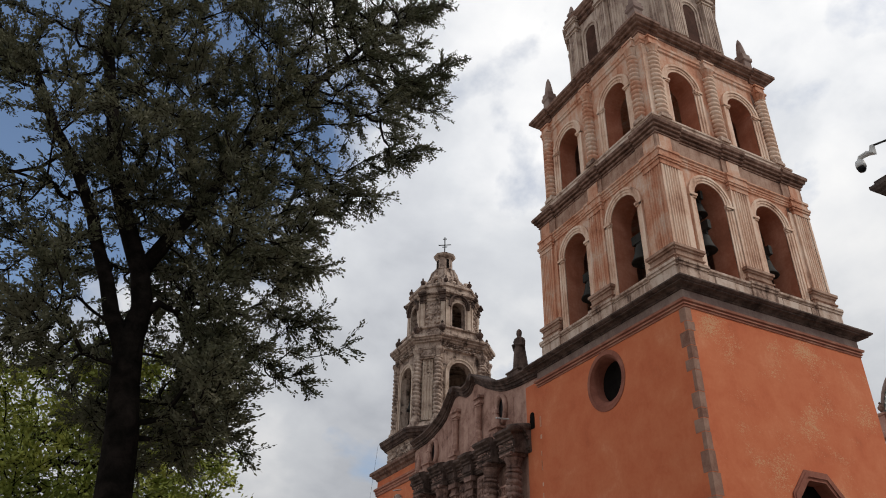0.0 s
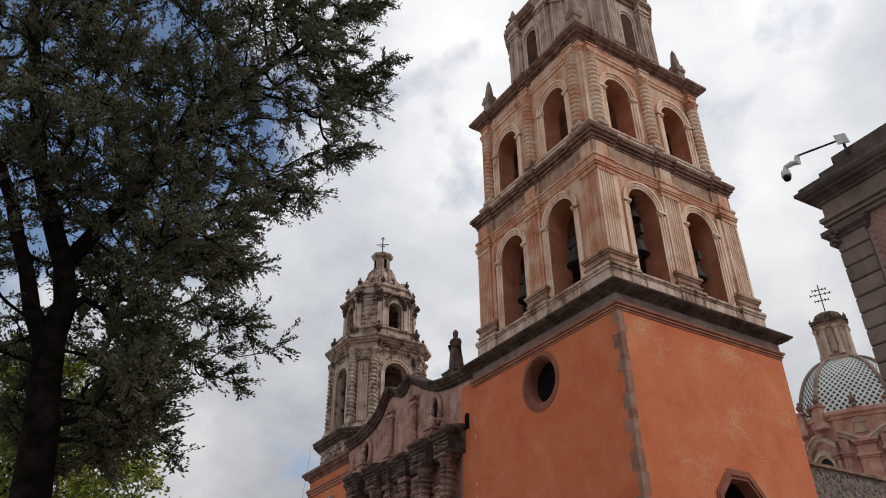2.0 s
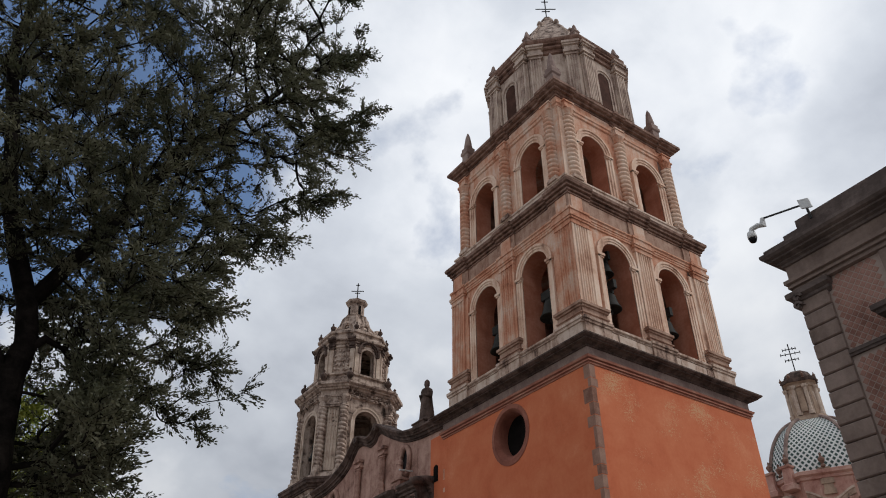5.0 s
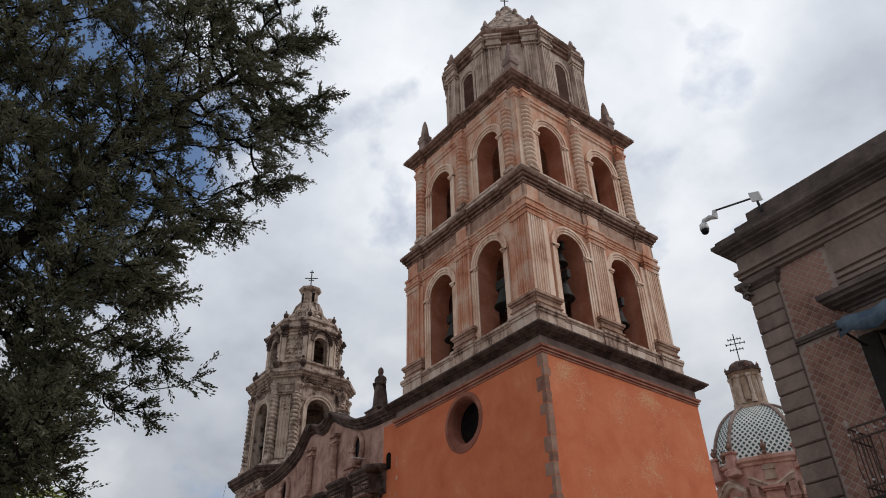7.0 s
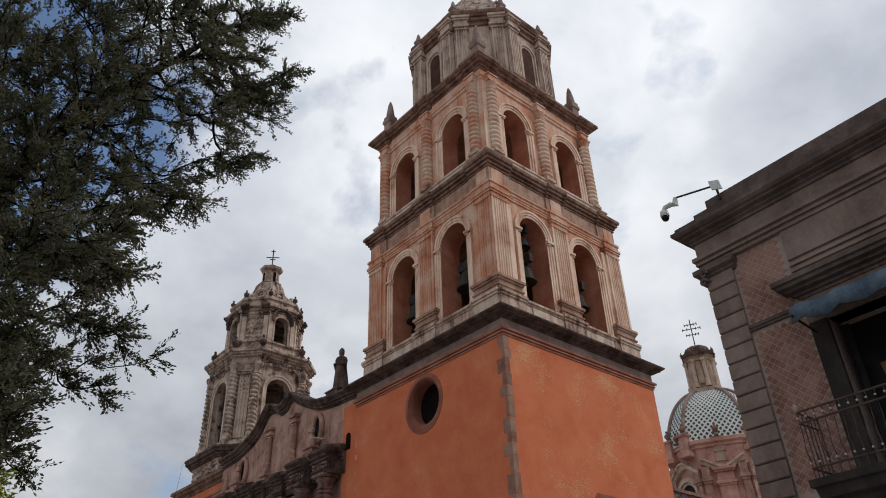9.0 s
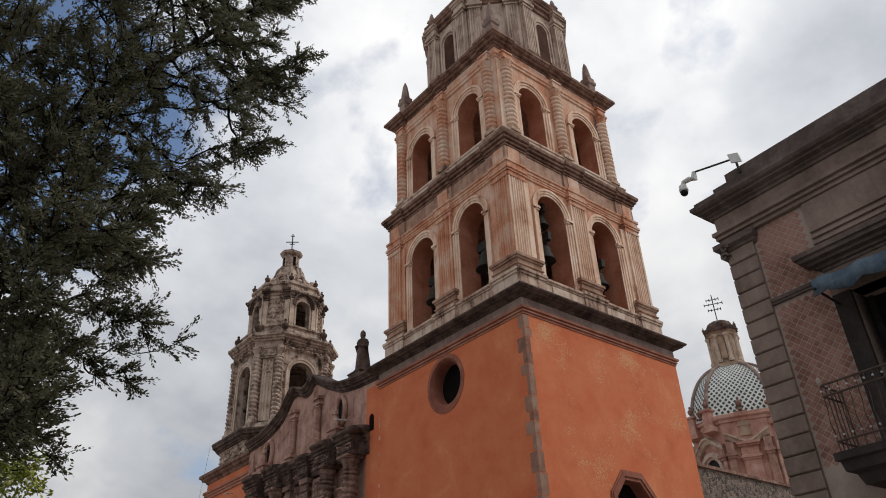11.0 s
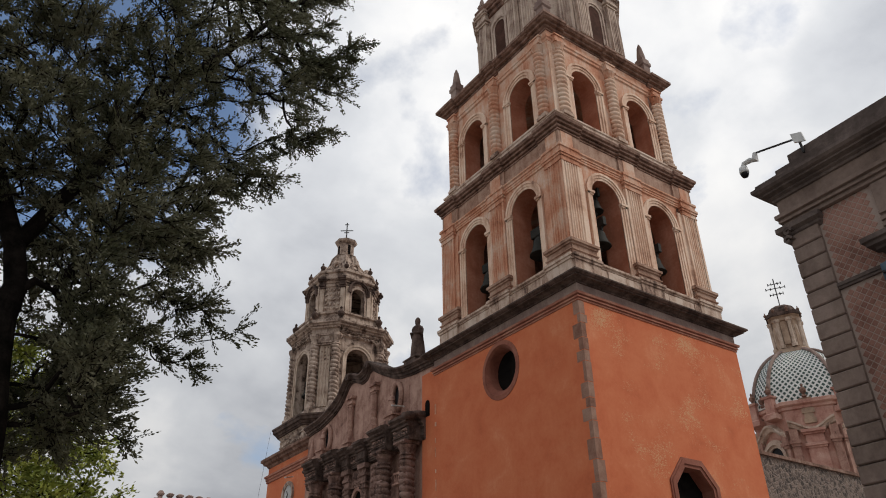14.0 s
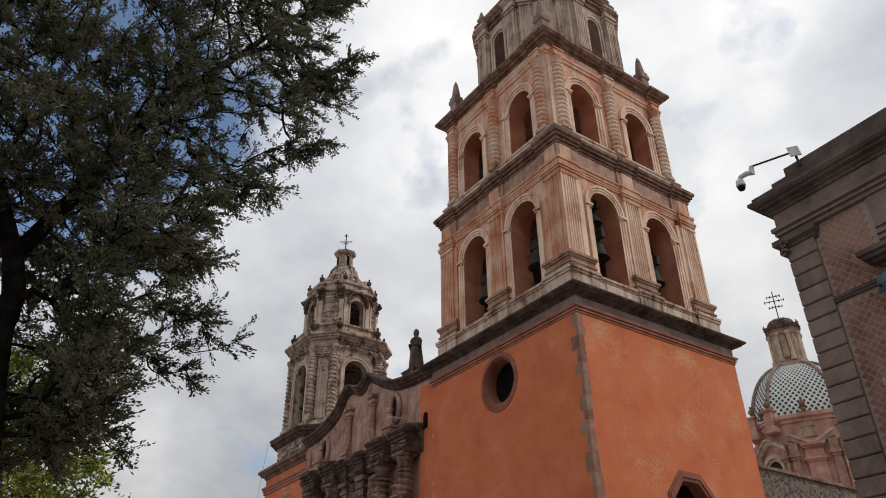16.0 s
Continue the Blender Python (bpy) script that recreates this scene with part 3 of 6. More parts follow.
square_ring(bm, TC, [(4.0, 12.6), (4.05, 12.61), (4.05, 12.66), (4.12, 12.69), (4.15, 12.72), (4.3, 12.725), (4.3, 12.77), (4.35, 12.775), (4.42, 12.83), (4.42, 12.88), (4.0, 12.96)])
tpart("cornice", bm, SOOT, "dark weathered projecting cornice")
bm = bmesh.new()
square_ring(bm, TC, [(3.8, 12.9), (3.8, 13.62), (3.84, 13.64), (3.84, 13.68), (3.9, 13.72), (3.9, 13.8), (3.6, 13.86)])
pedestal = tpart("pedestal", bm, PLINTH, "pale stained stone pedestal course")
random.seed(21)
for k in (0, 1):
    at = side_frame(TC, 3.8, k)
    for row, (z0, z1) in enumerate(((12.93, 13.27), (13.28, 13.61))):
        u = -3.79
        while u < 3.7:
            u1 = min(u + random.uniform(0.5, 1.05), 3.8)
            if 3.8 - u1 < 0.3:
                u1 = 3.8
            e = random.uniform(0.02, 0.045)
            bm = bmesh.new()
            hull(bm, [[at(u + 0.008 + g, d, z0 + g), at(u1 - 0.008 - g, d, z0 + g), at(u1 - 0.008 - g, d, z1 - g), at(u + 0.008 + g, d, z1 - g)] for g, d in ((0.0, 0.03), (0.0, -e + 0.012), (0.012, -e))])
            under(tpart("stone_block", bm, PLINTH), pedestal)
            u = u1

BAYS1 = [(-1.5, 1.45, 13.9, 17.0), (1.5, 1.45, 13.9, 17.0)]
PIL1 = [(-3.72, -2.65), (-0.53, 0.53), (2.65, 3.72)]
for k in range(4):
    at = side_frame(TC, 3.62, k)
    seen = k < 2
    bm = bmesh.new()
    end = 3.62 if k % 2 == 0 else 3.62 - 0.95
    if seen:
        inside = []
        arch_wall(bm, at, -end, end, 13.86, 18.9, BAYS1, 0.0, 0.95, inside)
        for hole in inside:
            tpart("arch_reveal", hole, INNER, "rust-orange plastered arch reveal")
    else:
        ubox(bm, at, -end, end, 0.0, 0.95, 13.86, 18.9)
    # Rear walls closed and coloured dark, standing in for shade inside the belfry.
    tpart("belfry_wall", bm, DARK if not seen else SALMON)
    for u0, u1 in PIL1 if seen else (PIL1[:1] if k == 2 else ()):
        bm = bmesh.new()
        stack(bm, at, u0, u1, [(0.06, 0.26, 12.98, 13.62), (0.1, 0.3, 13.64, 13.72), (0.13, 0.34, 13.74, 13.84), (0.05, 0.2, 13.86, 13.88)])
        plinth = tpart("pilaster_plinth", bm, PLINTH)
        bm = bmesh.new()
        stack(bm, at, u0, u1, [(0.05, 0.2, 13.88, 14.0), (0.09, 0.24, 14.02, 14.06), (0.04, 0.18, 14.08, 14.24), (0.08, 0.23, 14.26, 14.32), (0.13, 0.28, 14.34, 14.44), (0.06, 0.2, 14.45, 14.5)])
        foot = tpart("pilaster_base", bm, BASEST)
        bm = bmesh.new()
        lo, hi = (u0 + 0.0, u1 - 0.22) if u0 < -1 else ((u0 + 0.22, u1) if u0 > 1 else (u0 + 0.08, u1 - 0.08))
        if abs(u0) > 1:
            ubox(bm, at, u0, u1, 0.02, -0.06, 14.5, 17.85)
        fluted(bm, at, lo, hi, 0.13, 14.5, 17.8, 6)
        # Paint differs by side; the buff on -y also carries its brighter light.
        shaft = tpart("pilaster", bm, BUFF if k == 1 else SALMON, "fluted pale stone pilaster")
        under(plinth, shaft)
        under(foot, shaft)
        bm = bmesh.new()
        stack(bm, at, lo, hi, [(0.03, 0.15, 17.8, 17.86), (0.01, 0.14, 17.86, 18.0), (0.05, 0.18, 18.0, 18.1), (0.09, 0.21, 18.1, 18.2), (0.03, 0.16, 18.2, 18.4), (0.07, 0.2, 18.42, 18.52), (-0.14, 0.1, 18.54, 19.2)])
        under(tpart("capital", bm, SALMON, "stepped salmon stone capital"), shaft)
    for uc, w, sill, spring in BAYS1 if seen else ():
        bm = bmesh.new()
        archivolt(bm, at, uc, w, sill, spring, [(0.0, 0.1, 0.03), (0.1, 0.2, 0.06), (0.2, 0.3, 0.09)])
        ring = tpart("arch_moulding", bm, BUFF, "stepped pale stone archivolt")
        for sgn in (-1, 1):
            bm = bmesh.new()
            e0, e1 = uc + sgn * (w / 2 + 0.33), uc + sgn * (w / 2 - 0.03)
            stack(bm, at, min(e0, e1), max(e0, e1), [(-0.02, 0.09, spring - 0.17, spring - 0.1), (0.0, 0.13, spring - 0.1, spring)])
            under(tpart("impost", bm, BUFF), ring)
bm = bmesh.new()
square_ring(bm, TC, [(3.63, 18.1), (3.67, 18.12), (3.67, 18.2), (3.69, 18.21), (3.69, 18.3), (3.72, 18.31), (3.72, 18.4), (3.77, 18.44), (3.77, 18.5), (3.66, 18.54)])
tpart("belfry_architrave", bm, SALMON)
bm = bmesh.new()
broken_ring(bm, TC, [(3.7, 18.5), (3.7, 19.25), (3.74, 19.27)], 0.06, 2.6, 0.55)
tpart("belfry_frieze", bm, BASEST, "stained brown stone frieze")
bm = bmesh.new()
broken_ring(bm, TC, [(3.7, 19.2), (3.75, 19.21), (3.75, 19.26), (3.71, 19.27), (3.71, 19.31), (3.79, 19.33), (3.81, 19.4), (3.76, 19.41), (3.76, 19.45), (3.88, 19.46), (3.89, 19.54), (3.85, 19.55), (3.95, 19.59), (3.97, 19.7), (3.94, 19.76), (3.3, 19.95)], 0.08, 2.6, 0.55)
tpart("belfry_cornice", bm, DARK, "dark weathered projecting cornice")
# Floors and ceilings in dark timber help the belfries look dim inside.
for z in (13.88, 19.3, 24.9):
    bm = bmesh.new()
    square_ring(bm, TC, [(3.5, z), (3.5, z + 0.12)])
    tpart("floor_slab", bm, TIMBER)

# second belfry with twisted columns
bm = bmesh.new()
square_ring(bm, TC, [(3.62, 19.8), (3.62, 20.15), (3.66, 20.18), (3.66, 20.26), (3.4, 20.3)])
tpart("upper_pedestal", bm, PLINTH)
BAYS2 = [(-1.6, 1.35, 20.2, 22.65), (1.6, 1.35, 20.2, 22.65)]
COLS2 = [-2.95, 0.0, 2.95]
for k in range(4):
    at = side_frame(TC, 3.42, k)
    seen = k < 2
    bm = bmesh.new()
    end = 3.42 if k % 2 == 0 else 3.42 - 0.85
    if seen:
        inside = []
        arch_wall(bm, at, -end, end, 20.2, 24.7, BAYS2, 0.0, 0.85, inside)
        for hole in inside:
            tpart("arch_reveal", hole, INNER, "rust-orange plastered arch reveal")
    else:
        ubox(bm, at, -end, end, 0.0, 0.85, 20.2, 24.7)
    # Again the rear sides lack arches and are coloured dark as interior shade.
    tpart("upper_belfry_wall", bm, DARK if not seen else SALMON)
    if seen:
        for s in (-1, 1):
            bm = bmesh.new()
            a, b = sorted((s * 3.18, s * 3.425))
            ubox(bm, at, a, b, 0.02, -0.05, 20.3, 24.1)
            # Strips follow: paler on -y for its paint and its stronger light.
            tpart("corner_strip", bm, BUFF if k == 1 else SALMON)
    for u in COLS2 if seen else (-2.95,):
        bm = bmesh.new()
        stack(bm, at, u - 0.2, u + 0.2, [(0.06, 0.3, 20.24, 20.36), (0.02, 0.26, 20.36, 20.48)])
        foot = tpart("column_base", bm, PLINTH)
        bm = bmesh.new()
        px, py, _ = at(u, -0.06, 0)
        prof = [(0.24, 20.48 + 3.2 * i / 128) for i in range(129)]
        lathe(bm, (px, py), prof, 16, lambda a, z: 0.66 + 0.46 * abs(math.sin(a * 0.5 + z * 14.0)) ** 0.5)
        # Columns on -y are paler too, partly paint, partly light in the colour.
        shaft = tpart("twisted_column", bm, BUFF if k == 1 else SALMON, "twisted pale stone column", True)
        under(foot, shaft)
        bm = bmesh.new()
        lathe(bm, (px, py), [(0.2, 23.66), (0.24, 23.7), (0.2, 23.74), (0.21, 23.8), (0.3, 24.02), (0.26, 24.06)], 12)
        stack(bm, at, u - 0.25, u + 0.25, [(0.04, 0.3, 24.04, 24.12), (0.0, 0.24, 24.12, 24.42), (0.04, 0.28, 24.42, 24.5)])
        under(tpart("column_capital", bm, SALMON), shaft)
    for uc, w, sill, spring in BAYS2 if seen else ():
        bm = bmesh.new()
        archivolt(bm, at, uc, w, sill, spring, [(0.0, 0.12, 0.03), (0.12, 0.24, 0.06), (0.24, 0.34, 0.1)])
        ring = tpart("arch_moulding", bm, BUFF, "stepped pale stone archivolt")
        for sgn in (-1, 1):
            bm = bmesh.new()
            e0, e1 = uc + sgn * (w / 2 + 0.36), uc + sgn * (w / 2 - 0.03)
            stack(bm, at, min(e0, e1), max(e0, e1), [(-0.02, 0.1, spring - 0.16, spring - 0.1), (0.0, 0.13, spring - 0.1, spring)])
            under(tpart("impost", bm, BUFF), ring)
bm = bmesh.new()
square_ring(bm, TC, [(3.43, 24.1), (3.48, 24.14), (3.48, 24.26), (3.52, 24.3), (3.52, 24.42), (3.45, 24.45), (3.45, 24.8)])
tpart("upper_architrave", bm, SALMON)
bm = bmesh.new()
broken_ring(bm, TC, [(3.45, 24.7), (3.5, 24.71), (3.5, 24.77), (3.48, 24.78), (3.55, 24.82), (3.58, 24.88), (3.56, 24.89), (3.56, 24.92), (3.68, 24.94), (3.7, 25.02), (3.68, 25.03), (3.8, 25.06), (3.83, 25.12), (3.88, 25.15), (3.88, 25.28), (3.0, 25.4)], 0.08, 2.62, 0.34)
tpart("upper_cornice", bm, DARK, "dark weathered projecting cornice")

# octagonal top
OC = (4.15, 3.9)
CREAMGREY = material("grey_stained_cream_stone", [(0.4, (0.15, 0.1, 0.082)), (0.56, (0.36, 0.265, 0.215)), (0.8, (0.56, 0.45, 0.37))], 1.3, 14.0, 0.95, 0.4, streak=0.8)
bm = bmesh.new()
oct_ring(bm, OC, [(3.2, 25.3), (3.2, 26.0), (3.12, 26.05)], 0.55)
tpart("drum_plinth", bm, PLINTH)
bm = bmesh.new()
oct_ring(bm, OC, [(3.05, 26.0), (3.05, 29.6)], 0.55)
drum = tpart("drum", bm, CREAMGREY, "eight-sided grey stained stone drum")
OCTN = [oct_loop(OC, 3.05, 3.05 * 0.55, 0)[i] for i in range(8)]
for i in range(8):
    a, b = Vector(OCTN[i]), Vector(OCTN[(i + 1) % 8])
    mid, along = (a + b) / 2, (b - a)
    length = along.length
    along.normalize()
    out = Vector((along.y, -along.x, 0))

    def at(u, d, z, mid=mid, along=along, out=out):
        q = mid + along * u - out * d
        return (q.x, q.y, z)
    wide = length > 2.5
    for s in (-1, 1):
        u = s * (length / 2 - 0.34)
        bm = bmesh.new()
        ubox(bm, at, u - 0.34, u + 0.34, 0.02, -0.1, 26.05, 29.0)
        fluted(bm, at, u - 0.26, u + 0.26, 0.24, 26.05, 29.0, 4)
        shaft = tpart("drum_pilaster", bm, CREAMGREY, "fluted stained stone pilaster")
        bm = bmesh.new()
        stack(bm, at, u - 0.26, u + 0.26, [(0.06, 0.28, 28.9, 28.98), (0.02, 0.25, 28.98, 29.06), (0.12, 0.34, 29.06, 29.2), (0.06, 0.28, 29.2, 29.5), (0.12, 0.36, 29.5, 29.6), (0.16, 0.42, 29.6, 29.74)])
        under(tpart("drum_capital", bm, CREAMGREY), shaft)
    if i % 2 == 0:
        # The drum is solid here; a brown slab paints a dim opening.
        bm = bmesh.new()
        pts = [(-0.35, 26.3)] + arch_points(0, 0.7, 28.2) + [(0.35, 26.3)]
        hull(bm, [[at(u, d, z) for u, z in pts] for d in (-0.02, 0.3)])
        pane = tpart("drum_window", bm, UNLITBROWN, "brown slab painted as a dim arched opening")
        bm = bmesh.new()
        archivolt(bm, at, 0, 0.7, 26.3, 28.2, [(0.0, 0.12, 0.05), (0.12, 0.2, 0.1)])
        under(tpart("drum_window_surround", bm, CREAMGREY), pane)
bm = bmesh.new()
oct_ring(bm, OC, [(3.06, 29.3), (3.14, 29.34), (3.14, 29.55), (3.2, 29.58), (3.24, 29.62), (3.24, 29.72), (3.2, 29.73), (3.2, 29.8), (3.28, 29.84), (3.3, 29.9), (3.27, 29.91), (3.27, 29.97), (3.3, 30.0), (3.33, 30.08), (3.33, 30.2), (3.1, 30.26), (3.1, 30.36), (2.6, 30.4)], 0.55)
tpart("drum_cornice", bm, DARK, "dark stepped eight-sided cornice")
bm = bmesh.new()
oct_ring(bm, OC, [(2.6, 30.3), (2.5, 31.0), (2.2, 31.8), (1.7, 32.9), (1.15, 33.9), (0.8, 34.5), (0.5, 35.0), (0.3, 35.4), (0.34, 35.5), (0.3, 35.7), (0.1, 35.9)], 0.55)
tpart("cupola_roof", bm, CARVED, "steep stained stone cupola")
for p in oct_loop(OC, 1.0, 0.55, 0):
    dx, dy = p[0] - OC[0], p[1] - OC[1]
    bm = bmesh.new()
    tube(bm, [(OC[0] + dx * k, OC[1] + dy * k, z) for k, z in ((2.5, 31.0), (2.2, 31.82), (1.7, 32.92), (1.15, 33.92), (0.8, 34.52), (0.5, 35.02))], 0.07, 6)
    tpart("cupola_rib", bm, CARVED)
    for k, z in ((1.12, 33.95),):
        bm = bmesh.new()
        lathe(bm, (OC[0] + dx * k, OC[1] + dy * k), [(0.1, z), (0.16, z + 0.12), (0.12, z + 0.26), (0.03, z + 0.4)], 8)
        tpart("cupola_knob", bm, CARVED)


def pinnacle(c, z, h, w, parent_part):
    """An obelisk of height h on a block, w its half width."""
    bm = bmesh.new()
    square_ring(bm, c, [(0.8 * w, z), (0.8 * w, z + 0.4 * h), (w, z + 0.43 * h), (w, z + 0.5 * h), (0.85 * w, z + 0.52 * h), (0.85 * w, z + 0.58 * h), (0.6 * w, z + 0.6 * h)])
    lathe(bm, c, [(0.72 * w, z + 0.58 * h), (0.78 * w, z + 0.63 * h), (0.62 * w, z + 0.76 * h), (0.42 * w, z + 0.9 * h), (0.2 * w, z + 0.97 * h), (0.02, z + h)], 10)
    return parent_part("pinnacle", bm, GREY, "grey stone obelisk pinnacle")


for sx, sy in ((-1, -1), (-1, 1), (1, -1), (1, 1)):
    pinnacle((4 + sx * 3.12, 4 + sy * 3.12), 25.3, 2.6, 0.27, tpart)
for p in oct_loop(OC, 2.95, 2.95 * 0.55, 0):
    pinnacle((p[0], p[1]), 30.2, 1.15, 0.18, tpart)


def iron_cross(c, z, h, parent_part):
    bm = bmesh.new()
    tube(bm, [(c[0], c[1], z), (c[0], c[1], z + h)], 0.035)
    d = (0.82, -0.57)
    for f, w in ((0.56, 0.3), (0.45, 0.12), (0.9, 0.1)):
        tube(bm, [(c[0] - d[0] * w * h, c[1] - d[1] * w * h, z + f * h), (c[0] + d[0] * w * h, c[1] + d[1] * w * h, z + f * h)], 0.03)
    return parent_part("cross", bm, IRON, "wrought iron cross")


iron_cross(OC, 35.7, 1.9, tpart)

# quoins of the near corner
random.seed(4)
z = 0.4
flip = False
while z < 11.9:
    hgt = random.uniform(0.28, 0.66)
    z1 = min(z + hgt, 12.0)
    la, lb = (random.uniform(0.22, 0.38) if flip else random.uniform(0.1, 0.2)), random.uniform(0.1, 0.24)
    flip = not flip
    bm = bmesh.new()
    plan = [(-0.008, -0.008), (lb + 0.08, -0.008), (lb + 0.08, 0.06), (0.06, 0.06), (0.06, la), (-0.008, la)]
    hull(bm, [[(x, y, zz) for x, y in plan] for zz in (z + 0.012, z1 - 0.012)])
    tpart("quoin", bm, QUOIN)
    z = z1


z = 1.0
while z < 11.6:
    h = random.uniform(0.12, 0.4)
    if random.random() < 0.6:
        bm = bmesh.new()
        w = random.uniform(0.04, 0.1)
        hull(bm, [[(-0.012, 8.0 - w, zz), (0.05, 8.0 - w, zz), (0.05, 8.004, zz), (-0.012, 8.004, zz)] for zz in (z, z + h)])
        tpart("edge_stone", bm, SALMON)
    z += h + random.uniform(0.05, 0.5)


def bell(at_, r, hung):
    top = thing("bell", "dark bronze church bell hanging in a belfry arch", "bell", at_, "bells of the tower")
    bm = bmesh.new()
    lathe(bm, (0, 0), [(r * 0.85, 0.0), (r, 0.0), (r * 0.97, r * 0.1), (r * 0.78, r * 0.45), (r * 0.62, r * 1.0), (r * 0.55, r * 1.4), (r * 0.4, r * 1.58), (r * 0.12, r * 1.64)], 20)
    part("bell_body", bm, BRONZE, top, smooth=True)
    bm = bmesh.new()
    box(bm, -r * 0.14, r * 0.14, -r * 0.5, r * 0.5, r * 1.55, r * 2.0)
    box(bm, -r * 0.2, r * 0.2, -r * 0.9, r * 0.9, r * 1.95, r * 1.95 + hung)
    part("yoke", bm, BRONZE, top, "dark timber yoke")
    bm = bmesh.new()
    tube(bm, [(0, 0, r * 1.2), (0, 0, -0.05)], 0.025)
    lathe(bm, (0, 0), [(0.02, -0.22), (0.07, -0.15), (0.06, -0.05), (0.02, 0.0)], 8)
    part("clapper", bm, IRON, top)
    return top


for x, y, z, r in ((0.95, 2.42, 15.05, 0.44), (0.95, 5.4, 14.95, 0.44), (2.5, 0.95, 15.2, 0.4), (5.45, 0.95, 15.0, 0.4), (2.5, 0.95, 16.7, 0.3)):
    b = bell((x, y, z), r, 0.35)


# ---- church front between the towers ----
FC = 13.9
FAT = (0.15, FC, 0)
front = thing("church_facade", "carved mauve-pink stone church front with a curved gable", "church", FAT)


def fpart(name, bm, mat, label="", smooth=False, parent=None):
    ob = part(name, bm, mat, parent or front, label, smooth)
    return local(ob, FAT) if parent is None else ob


def fat(u, d, z):
    """Along the front from its middle, inwards, up."""
    return (0.15 + d, FC + u, z)


SLOPE = [(-5.0, 13.04), (-4.2, 13.08), (-3.3, 13.2), (-2.8, 13.34), (-2.3, 13.55), (-1.9, 13.74), (-1.6, 13.9), (-1.2, 14.12), (-0.84, 14.32), (-0.6, 14.3), (-0.38, 14.05),
         (0.1, 13.98), (0.5, 14.15), (0.85, 14.28), (1.19, 14.28), (1.45, 14.08), (1.75, 13.78), (2.07, 13.49), (2.5, 13.28), (3.02, 13.12), (3.6, 12.98), (4.1, 12.9), (4.8, 12.86)]
bm = bmesh.new()
pts = [(-5.85, 0.0), (-5.85, 13.0)] + [(u, z - 0.15) for u, z in SLOPE] + [(5.45, 12.4), (5.45, 0.0)]
hull(bm, [[fat(u, d, z) for u, z in pts] for d in (0.0, 0.5)])
fpart("front_wall", bm, PINKST, "mauve-pink ashlar wall")
bm = bmesh.new()
curve = [(-5.85, 13.0)] + SLOPE + [(5.45, 12.82)]
fine = []
for k in range(len(curve) - 1):
    p0, p1, p2, p3 = curve[max(k - 1, 0)], curve[k], curve[k + 1], curve[min(k + 2, len(curve) - 1)]
    for i in range(4):
        t = i / 4
        fine.append((p1[0] + (p2[0] - p1[0]) * t,
                     0.5 * (2 * p1[1] + (p2[1] - p0[1]) * t + (2 * p0[1] - 5 * p1[1] + 4 * p2[1] - p3[1]) * t * t + (3 * p1[1] - p0[1] - 3 * p2[1] + p3[1]) * t ** 3)))
fine.append(curve[-1])
hull(bm, [[fat(u, d, z + e) for d, e in ((0.02, -0.46), (-0.06, -0.45), (-0.06, -0.4), (-0.12, -0.38), (-0.13, -0.28), (-0.2, -0.26), (-0.21, -0.2), (-0.27, -0.15), (-0.34, -0.1), (-0.34, -0.02), (0.5, 0.04), (0.5, -0.3))] for u, z in fine])
fpart("gable_cornice", bm, SOOT, "dark curved gable moulding")
# curls and finial blocks of the gable
for u, z, r in ((-0.72, 14.2, 0.22), (1.08, 14.18, 0.24)):
    bm = bmesh.new()
    loops = []
    for i in range(17):
        a = math.pi * 2.4 * i / 16
        k = r * (1.0 - 0.045 * i)
        loops.append([fat(u + k * math.cos(a), d, z - 0.1 + k * math.sin(a)) for d in (-0.36, 0.5)] + [fat(u + (k - 0.14) * math.cos(a), d, z - 0.1 + (k - 0.14) * math.sin(a)) for d in (0.5, -0.36)])
    hull(bm, loops)
    fpart("scroll", bm, SOOT, "dark carved stone scroll")
# upper body: pilasters, oval windows, statues in front of them
for u in (-1.2, 0.92):
    bm = bmesh.new()
    px, py, _ = fat(u, -0.12, 0)
    lathe(bm, (px, py), [(0.19, 11.15), (0.19, 11.25), (0.15, 11.3), (0.16, 11.5), (0.12, 11.6), (0.15, 11.75), (0.15, 12.6), (0.18, 12.64), (0.15, 12.7)], 12)
    ubox(bm, fat, u + 0.2, u + 0.36, 0.02, -0.06, 10.9, 12.9)
    shaft = fpart("upper_pilaster", bm, PINKST)
    bm = bmesh.new()
    stack(bm, fat, u - 0.16, u + 0.16, [(0.03, 0.15, 12.7, 12.78), (0.09, 0.22, 12.78, 12.9), (0.04, 0.16, 12.9, 13.02), (0.12, 0.26, 13.02, 13.14)])
    under(fpart("upper_capital", bm, PINKST), shaft)
    bm = bmesh.new()
    stack(bm, fat, u - 0.2, u + 0.2, [(0.12, 0.4, 10.6, 10.72), (0.04, 0.3, 10.72, 10.95), (0.1, 0.36, 10.95, 11.02), (0.03, 0.32, 11.02, 11.16)])
    under(fpart("upper_pilaster_base", bm, PINKST), shaft)
